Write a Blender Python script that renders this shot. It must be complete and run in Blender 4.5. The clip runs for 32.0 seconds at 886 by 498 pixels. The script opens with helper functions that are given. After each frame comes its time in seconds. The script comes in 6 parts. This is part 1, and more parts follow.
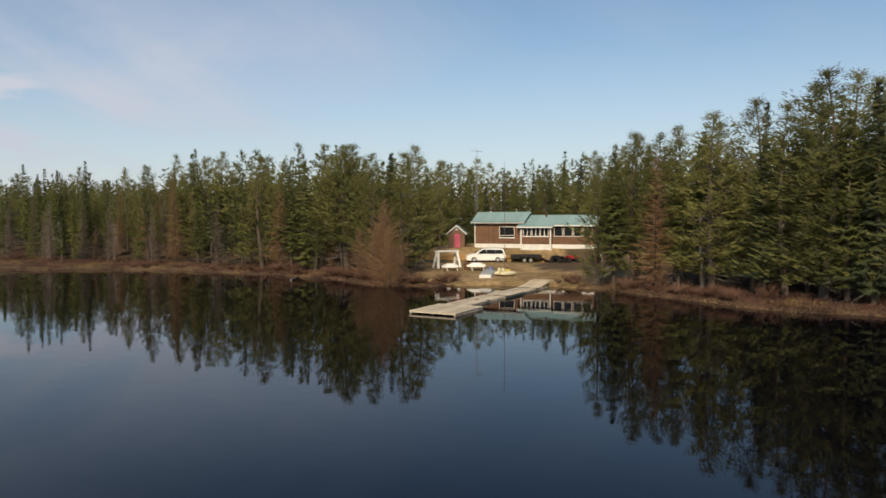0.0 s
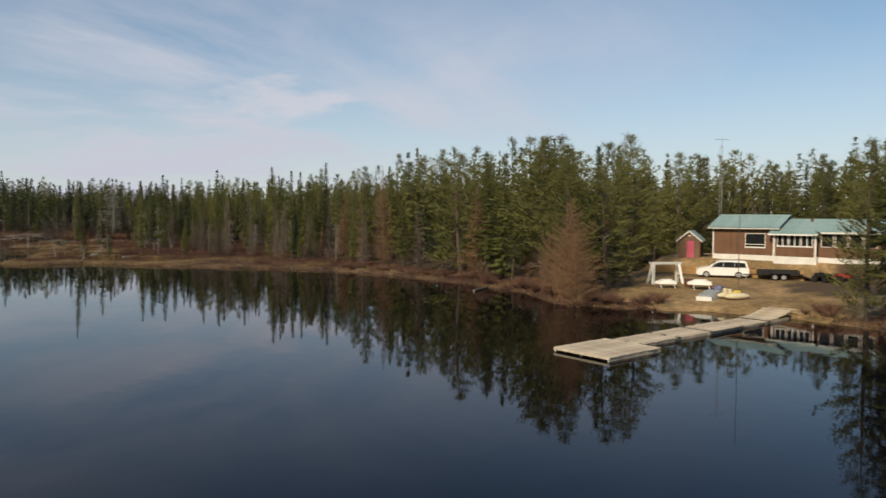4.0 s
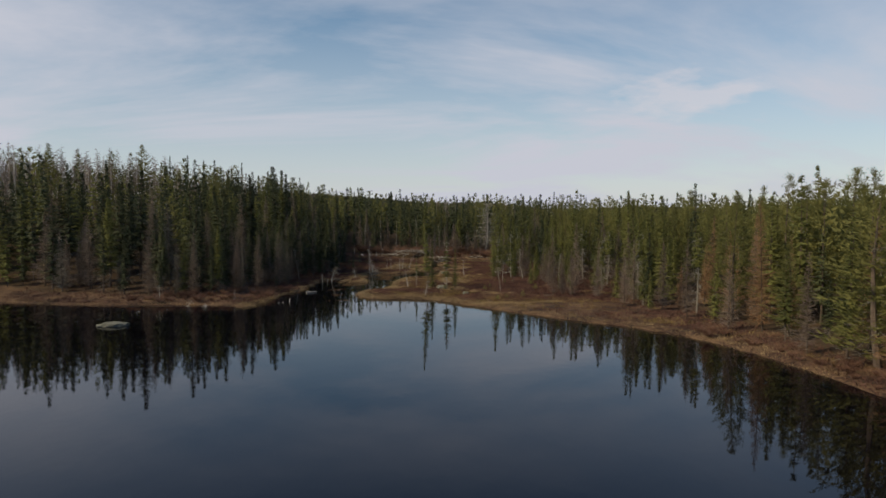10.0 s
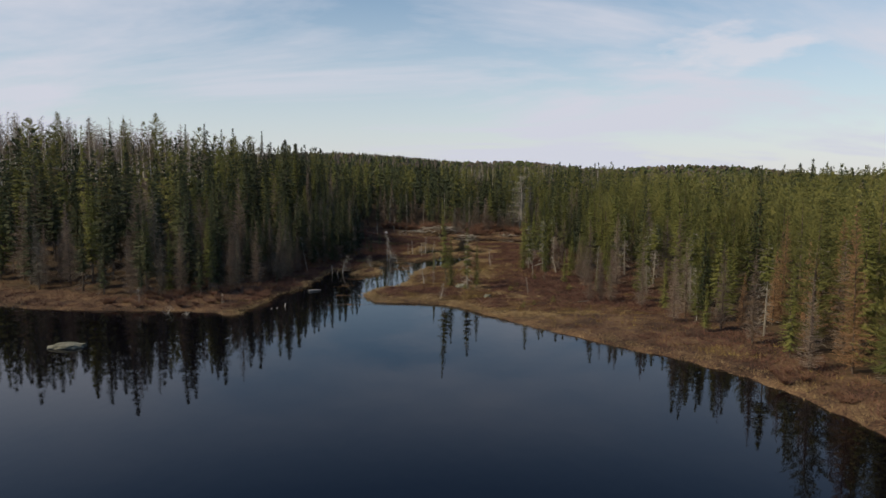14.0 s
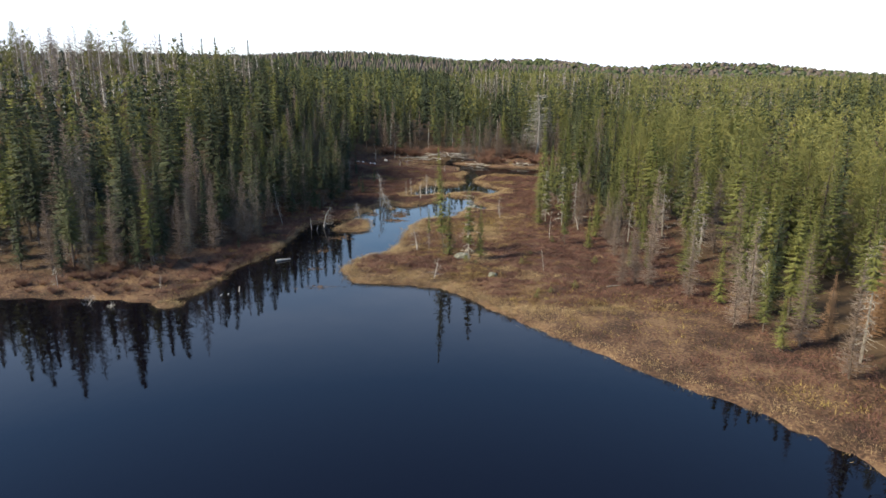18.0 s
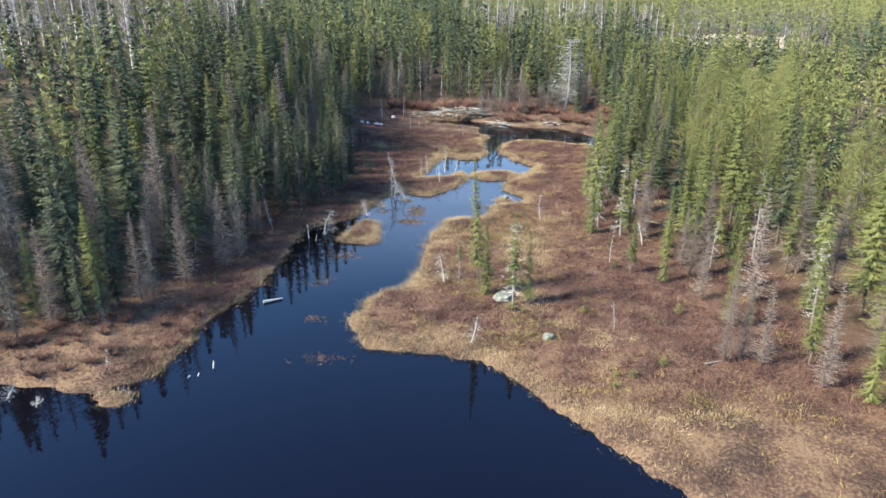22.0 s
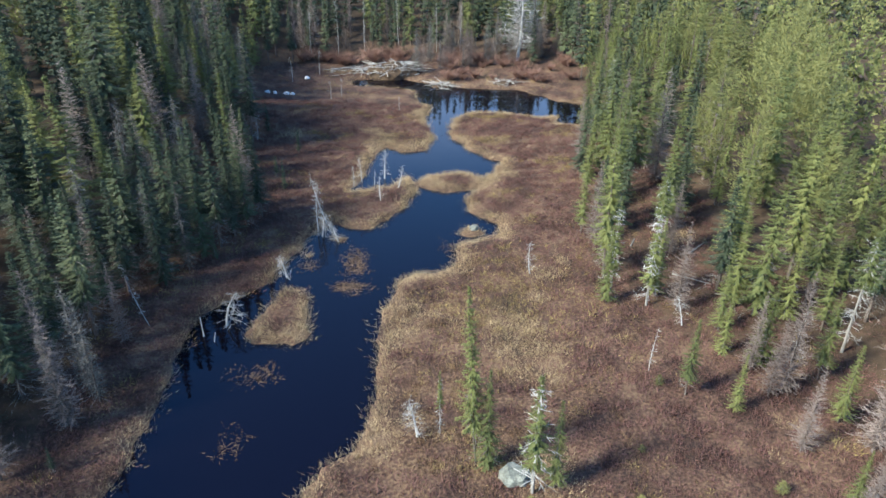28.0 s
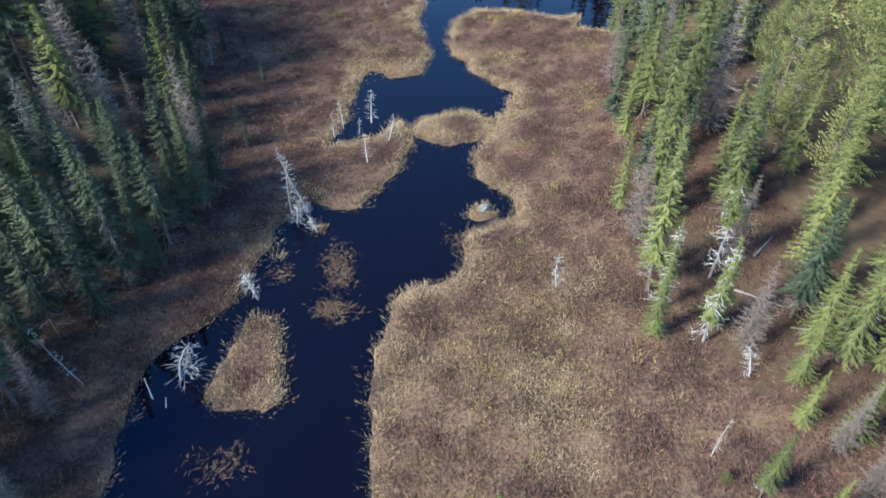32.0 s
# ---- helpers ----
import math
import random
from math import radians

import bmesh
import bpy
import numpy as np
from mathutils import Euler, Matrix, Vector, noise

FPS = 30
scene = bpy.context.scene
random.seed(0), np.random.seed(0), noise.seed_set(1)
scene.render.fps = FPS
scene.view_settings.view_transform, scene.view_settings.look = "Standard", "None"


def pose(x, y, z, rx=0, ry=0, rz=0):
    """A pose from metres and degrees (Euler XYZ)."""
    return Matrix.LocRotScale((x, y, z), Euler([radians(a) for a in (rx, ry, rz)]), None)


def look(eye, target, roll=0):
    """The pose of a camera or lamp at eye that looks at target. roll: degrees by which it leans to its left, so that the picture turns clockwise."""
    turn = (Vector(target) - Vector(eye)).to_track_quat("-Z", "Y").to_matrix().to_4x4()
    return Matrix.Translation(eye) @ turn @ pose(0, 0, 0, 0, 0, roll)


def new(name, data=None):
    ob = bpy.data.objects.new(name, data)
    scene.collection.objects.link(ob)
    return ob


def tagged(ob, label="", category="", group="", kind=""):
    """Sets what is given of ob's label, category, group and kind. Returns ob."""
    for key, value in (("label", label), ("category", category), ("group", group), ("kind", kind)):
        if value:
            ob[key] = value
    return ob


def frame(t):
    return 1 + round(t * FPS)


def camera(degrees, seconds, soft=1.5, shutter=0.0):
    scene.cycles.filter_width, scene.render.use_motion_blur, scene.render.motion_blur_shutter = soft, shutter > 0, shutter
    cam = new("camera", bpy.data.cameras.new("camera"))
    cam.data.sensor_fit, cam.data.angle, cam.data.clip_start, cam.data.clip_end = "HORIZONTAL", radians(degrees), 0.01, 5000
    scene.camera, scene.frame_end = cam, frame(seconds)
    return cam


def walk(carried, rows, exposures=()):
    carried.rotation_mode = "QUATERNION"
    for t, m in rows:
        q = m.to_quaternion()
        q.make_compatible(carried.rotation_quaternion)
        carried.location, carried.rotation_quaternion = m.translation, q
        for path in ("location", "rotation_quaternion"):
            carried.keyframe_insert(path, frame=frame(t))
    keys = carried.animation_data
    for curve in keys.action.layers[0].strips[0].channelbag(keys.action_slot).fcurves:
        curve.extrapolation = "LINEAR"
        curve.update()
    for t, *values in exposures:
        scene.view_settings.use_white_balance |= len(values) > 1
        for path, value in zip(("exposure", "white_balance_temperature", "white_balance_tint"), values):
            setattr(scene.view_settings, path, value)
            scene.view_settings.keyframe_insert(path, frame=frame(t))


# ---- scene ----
cam = camera(63.8, 32.0, soft=1.5, shutter=0.5)
# seconds, place, heading (clockwise from +y), pitch, roll
PATH = (
    (0.0, -33.85, -119.35, 7.05, 58.02, -2.68, -0.19),
    (0.5, -32.14, -119.57, 7.06, 55.30, -2.74, -0.00),
    (1.0, -30.42, -119.75, 7.07, 52.72, -2.79, 0.04),
    (1.5, -28.66, -119.85, 7.12, 50.03, -2.83, 0.09),
    (2.0, -26.87, -119.87, 7.19, 47.41, -2.87, 0.17),
    (2.5, -25.04, -119.80, 7.29, 44.94, -2.87, 0.11),
    (4.5, -17.46, -117.10, 7.61, 31.96, -2.77, 0.18),
    (5.0, -15.92, -116.10, 7.95, 28.16, -2.84, 0.19),
    (5.5, -14.53, -114.94, 8.35, 24.94, -2.94, 0.19),
    (6.0, -13.25, -113.67, 8.80, 21.44, -3.03, 0.19),
    (6.5, -12.08, -112.41, 9.23, 18.03, -3.19, 0.10),
    (7.0, -11.05, -111.06, 9.71, 14.83, -3.22, 0.15),
    (7.5, -10.12, -109.70, 10.18, 12.57, -3.26, 0.10),
    (8.0, -9.28, -108.35, 10.65, 10.22, -3.19, 0.21),
    (8.5, -8.50, -107.03, 11.12, 7.96, -3.11, 0.19),
    (9.0, -7.79, -105.70, 11.58, 6.09, -3.02, 0.17),
    (9.5, -7.16, -104.37, 12.04, 5.19, -2.96, 0.12),
    (10.0, -6.60, -103.00, 12.50, 4.62, -2.92, 0.06),
    (10.5, -6.10, -101.59, 12.98, 4.04, -2.85, -0.02),
    (11.0, -5.64, -100.08, 13.49, 3.38, -2.73, 0.02),
    (11.5, -5.22, -98.45, 14.03, 2.80, -2.67, -0.04),
    (12.0, -4.84, -96.90, 14.59, 2.44, -2.78, 0.23),
    (12.5, -4.30, -95.01, 15.14, 2.16, -3.25, 0.21),
    (13.0, -3.76, -93.04, 15.66, 1.87, -4.32, 0.19),
    (13.5, -3.24, -91.02, 16.18, 1.62, -5.31, 0.23),
    (14.0, -2.70, -88.92, 16.73, 1.36, -6.33, 0.17),
    (14.5, -2.17, -86.80, 17.30, 1.16, -7.26, 0.13),
    (16.5, -0.05, -77.53, 19.81, 0.47, -11.32, 0.04),
    (17.0, 0.15, -74.78, 20.38, 0.31, -12.30, 0.09),
    (17.5, 0.19, -72.05, 20.94, 0.15, -13.33, 0.14),
    (18.0, -0.01, -69.28, 21.42, 0.04, -14.37, 0.08),
    (18.5, -0.39, -66.48, 21.85, -0.07, -15.27, 0.01),
    (19.0, -0.82, -63.68, 22.44, -0.14, -16.37, 0.02),
    (19.5, -1.31, -60.95, 23.22, -0.16, -17.36, -0.04),
    (20.0, -1.83, -58.32, 24.10, 0.03, -18.28, 0.17),
    (20.5, -2.27, -55.76, 24.96, 0.10, -19.14, 0.20),
    (21.0, -2.58, -53.24, 25.74, 0.04, -19.86, 0.19),
    (21.5, -2.84, -50.76, 26.42, -0.01, -20.51, 0.17),
    (22.0, -3.14, -48.28, 27.02, 0.03, -21.07, 0.13),
    (22.5, -3.44, -45.81, 27.66, 0.24, -21.68, 0.19),
    (23.0, -3.69, -43.39, 28.37, 0.57, -22.21, 0.10),
    (23.5, -3.97, -41.03, 29.07, 1.11, -22.72, 0.09),
    (24.0, -4.24, -38.71, 29.70, 1.83, -23.25, 0.11),
    (24.5, -4.47, -36.44, 30.19, 2.76, -23.60, 0.11),
    (25.0, -4.71, -34.16, 30.63, 3.81, -23.89, 0.12),
    (25.5, -4.97, -31.85, 31.07, 4.72, -24.37, 0.15),
    (27.5, -5.47, -22.46, 31.06, 6.65, -26.70, 0.03),
    (28.0, -5.54, -20.10, 31.55, 7.18, -29.04, 0.13),
    (28.5, -5.51, -17.83, 31.93, 7.45, -31.21, 0.14),
    (29.0, -5.41, -15.62, 32.18, 7.56, -33.35, 0.05),
    (29.5, -5.27, -13.43, 32.40, 7.52, -35.22, 0.00),
    (30.0, -5.08, -11.18, 32.77, 7.46, -37.16, -0.05),
    (30.5, -4.88, -8.90, 33.38, 7.52, -38.83, -0.11),
    (31.0, -4.69, -6.64, 34.10, 7.56, -40.53, -0.16),
    (31.5, -4.43, -4.40, 34.79, 7.80, -42.00, -0.15),
    (32.0, -4.05, -2.14, 35.46, 7.89, -42.98, -0.26),
)
EXPOSURES = ((0.0, -0.70, 6400, 9), (12.0, -0.78, 6500, 9), (15.0, -0.48, 6350, 9), (17.0, -0.06, 6050, 9), (18.0, 0.60, 6050, 8), (19.5, 1.28, 5600, 7), (22.0, 1.5, 5250, 6), (25.0, 1.33, 5000, 5), (29.0, 1.19, 4850, 5), (32.0, 1.26, 4700, 5))
walk(cam, [(t, pose(x, y, z, 90 + tilt, 0, -turn) @ pose(0, 0, 0, 0, 0, roll)) for t, x, y, z, turn, tilt, roll in PATH], EXPOSURES)

# ---- light ----
SUN_AZ, SUN_EL = radians(251), radians(36)
sun_way = Vector((math.sin(SUN_AZ) * math.cos(SUN_EL), math.cos(SUN_AZ) * math.cos(SUN_EL), math.sin(SUN_EL)))
sun = new("sun", bpy.data.lights.new("sun", "SUN"))
sun.data.energy, sun.data.angle, sun.data.color = 7.6, radians(11.0), (1.0, 0.80, 0.52)
sun.matrix_world = look(sun_way * 200, (0, 0, 0))

world = bpy.data.worlds.new("sky")
scene.world = world
world.use_nodes = True
wn, wl = world.node_tree.nodes, world.node_tree.links
sky = wn.new("ShaderNodeTexSky")
sky.sky_type, sky.sun_disc, sky.sun_elevation, sky.sun_rotation = "NISHITA", False, SUN_EL, SUN_AZ
sky.sun_intensity, sky.air_density = 1.0, 1.1
sky.altitude, sky.dust_density, sky.ozone_density = 300, 0.1, 0.6
tc = wn.new("ShaderNodeTexCoord")
sep = wn.new("ShaderNodeSeparateXYZ")
wl.new(tc.outputs["Generated"], sep.inputs[0])


def wmath(op, a, b):
    n = wn.new("ShaderNodeMath")
    n.operation = op
    for k, v in enumerate((a, b)):
        if isinstance(v, (int, float)):
            n.inputs[k].default_value = v
        else:
            wl.new(v, n.inputs[k])
    return n.outputs[0]


# thin cirrus: noise on a plane high above, drawn out along one way
up = wmath("ADD", wmath("MAXIMUM", sep.outputs["Z"], 0.0), 0.2)
flat = wn.new("ShaderNodeCombineXYZ")
wl.new(wmath("DIVIDE", sep.outputs["X"], up), flat.inputs[0])
wl.new(wmath("DIVIDE", sep.outputs["Y"], up), flat.inputs[1])
turned = wn.new("ShaderNodeMapping")
turned.inputs["Rotation"].default_value = (0, 0, radians(35))
turned.inputs["Scale"].default_value = (0.55, 0.95, 1)
wl.new(flat.outputs[0], turned.inputs[0])
wisps = wn.new("ShaderNodeTexNoise")
wisps.inputs["Scale"].default_value, wisps.inputs["Detail"].default_value = 0.85, 7
wisps.inputs["Roughness"].default_value, wisps.inputs["Distortion"].default_value = 0.58, 0.5
wl.new(turned.outputs[0], wisps.inputs["Vector"])
ramp = wn.new("ShaderNodeMapRange")
ramp.inputs["From Min"].default_value, ramp.inputs["From Max"].default_value = 0.34, 0.60
ramp.inputs["To Max"].default_value = 0.72
wl.new(wisps.outputs["Fac"], ramp.inputs["Value"])
cloudy = wn.new("ShaderNodeMix")
cloudy.data_type = "RGBA"
thin = wn.new("ShaderNodeMapRange")
thin.inputs["From Min"].default_value, thin.inputs["From Max"].default_value = 0.22, 0.42
thin.inputs["To Min"].default_value, thin.inputs["To Max"].default_value = 1.0, 0.0
wl.new(sep.outputs["Z"], thin.inputs["Value"])
haze = wn.new("ShaderNodeMapRange")
haze.inputs["From Max"].default_value = 0.27
haze.inputs["To Min"].default_value, haze.inputs["To Max"].default_value = 0.78, 0.0
wl.new(sep.outputs["Z"], haze.inputs["Value"])
# one small heap cloud to the north-east
PUFF = (0.387, 0.910, 0.151)
spot = wn.new("ShaderNodeVectorMath")
spot.operation = "DISTANCE"
squash = wn.new("ShaderNodeMapping")
squash.inputs["Scale"].default_value = (1, 1, 3.0)
wl.new(tc.outputs["Generated"], squash.inputs[0])
wl.new(squash.outputs[0], spot.inputs[0])
spot.inputs[1].default_value = (PUFF[0], PUFF[1], PUFF[2] * 3.0)
ragged = wn.new("ShaderNodeTexNoise")
ragged.inputs["Scale"].default_value, ragged.inputs["Detail"].default_value = 16, 6
wl.new(squash.outputs[0], ragged.inputs["Vector"])
puff = wn.new("ShaderNodeMapRange")
puff.inputs["From Min"].default_value, puff.inputs["From Max"].default_value = 0.17, 0.40
puff.inputs["To Max"].default_value = 0.62
wl.new(wmath("SUBTRACT", ragged.outputs["Fac"], wmath("MULTIPLY", spot.outputs["Value"], 3.4)), puff.inputs["Value"])
# the cirrus is thicker to the north than to the east
veil = wn.new("ShaderNodeMapRange")
veil.inputs["From Min"].default_value, veil.inputs["From Max"].default_value = 0.45, 0.98
veil.inputs["To Min"].default_value, veil.inputs["To Max"].default_value = 0.35, 1.6
wl.new(sep.outputs["Y"], veil.inputs["Value"])
wl.new(wmath("MAXIMUM", haze.outputs[0], wmath("MULTIPLY", wmath("MULTIPLY", ramp.outputs[0], veil.outputs[0]), thin.outputs[0])), cloudy.inputs["Factor"])
clear = wn.new("ShaderNodeMix")
clear.data_type, clear.blend_type = "RGBA", "MULTIPLY"
clear.inputs["Factor"].default_value = 1.0
clear.inputs["B"].default_value = (0.88, 1.0, 1.06, 1)
wl.new(sky.outputs[0], clear.inputs["A"])
wl.new(clear.outputs["Result"], cloudy.inputs["A"])
cloudy.inputs["B"].default_value = (6.4, 6.52, 7.35, 1)
heaped = wn.new("ShaderNodeMix")
heaped.data_type = "RGBA"
wl.new(puff.outputs[0], heaped.inputs["Factor"])
wl.new(cloudy.outputs["Result"], heaped.inputs["A"])
heaped.inputs["B"].default_value = (7.5, 7.1, 7.6, 1)
wl.new(heaped.outputs["Result"], wn["Background"].inputs["Color"])
wn["Background"].inputs["Strength"].default_value = 0.15


# ---- materials ----
def material(name, dark, light, scale=1.0, rough=0.8, bump=0.0, metal=0.0, fine=8.0, vary=0.0, island=0.0, mid=None, spread=0.25):
    """Two tones mixed by coarse and fine noise, with an own tone per object or per loose piece."""
    m = bpy.data.materials.new(name)
    m.use_nodes = True
    n, l = m.node_tree.nodes, m.node_tree.links
    b = n["Principled BSDF"]
    b.inputs["Roughness"].default_value, b.inputs["Metallic"].default_value = rough, metal
    b.inputs["Specular IOR Level"].default_value = 0.25
    co = n.new("ShaderNodeTexCoord")
    facs = []
    for s in (scale, scale * fine):
        t = n.new("ShaderNodeTexNoise")
        t.inputs["Scale"].default_value, t.inputs["Detail"].default_value = s, 4
        l.new(co.outputs["Object"], t.inputs["Vector"])
        facs.append(t.outputs["Fac"])
    add = n.new("ShaderNodeMath")
    add.operation = "MULTIPLY_ADD"
    l.new(facs[0], add.inputs[0])
    add.inputs[1].default_value = 1.1
    l.new(facs[1], add.inputs[2])
    fac = add.outputs[0]
    lo, hi = 1.05 - spread * 1.6, 1.05 + spread * 1.6
    for amount, kind in ((vary, "ShaderNodeObjectInfo"), (island, "ShaderNodeNewGeometry")):
        if amount:
            src = n.new(kind)
            chance = src.outputs["Random" if kind == "ShaderNodeObjectInfo" else "Random Per Island"]
            if kind == "ShaderNodeObjectInfo":
                tone = n.new("ShaderNodeAttribute")
                tone.attribute_name = "tone"
                both = n.new("ShaderNodeMath")
                l.new(chance, both.inputs[0])
                l.new(tone.outputs["Fac"], both.inputs[1])
                wrap = n.new("ShaderNodeMath")
                wrap.operation = "FRACT"
                l.new(both.outputs[0], wrap.inputs[0])
                chance = wrap.outputs[0]
            more = n.new("ShaderNodeMath")
            more.operation = "MULTIPLY_ADD"
            l.new(chance, more.inputs[0])
            more.inputs[1].default_value = amount
            l.new(fac, more.inputs[2])
            fac = more.outputs[0]
            lo, hi = lo + amount * 0.5 - amount * 0.25, hi + amount * 0.5 + amount * 0.25
    mr = n.new("ShaderNodeMapRange")
    mr.inputs["From Min"].default_value, mr.inputs["From Max"].default_value = lo, hi
    l.new(fac, mr.inputs["Value"])
    cr = n.new("ShaderNodeValToRGB")
    cr.color_ramp.elements[0].color = (*dark, 1)
    cr.color_ramp.elements[1].color = (*light, 1)
    if mid:
        cr.color_ramp.elements.new(0.5).color = (*mid, 1)
    l.new(mr.outputs[0], cr.inputs[0])
    l.new(cr.outputs[0], b.inputs["Base Color"])
    if bump:
        bp = n.new("ShaderNodeBump")
        bp.inputs["Strength"].default_value, bp.inputs["Distance"].default_value = 0.6, bump
        l.new(facs[1], bp.inputs["Height"])
        l.new(bp.outputs[0], b.inputs["Normal"])
    return m


def leafy(name, dark, light, mid=None, thin=0.12, **kw):
    m = material(name, dark, light, scale=0.35, fine=12, rough=0.75, mid=mid, vary=0.9, island=0.08, **kw)
    b = m.node_tree.nodes["Principled BSDF"]
    n, l = m.node_tree.nodes, m.node_tree.links
    through_light = n.new("ShaderNodeBsdfTranslucent")
    l.new(b.inputs["Base Color"].links[0].from_socket, through_light.inputs["Color"])
    both = n.new("ShaderNodeMixShader")
    both.inputs[0].default_value = thin
    l.new(b.outputs[0], both.inputs[1])
    l.new(through_light.outputs[0], both.inputs[2])
    l.new(both.outputs[0], n["Material Output"].inputs["Surface"])
    return m


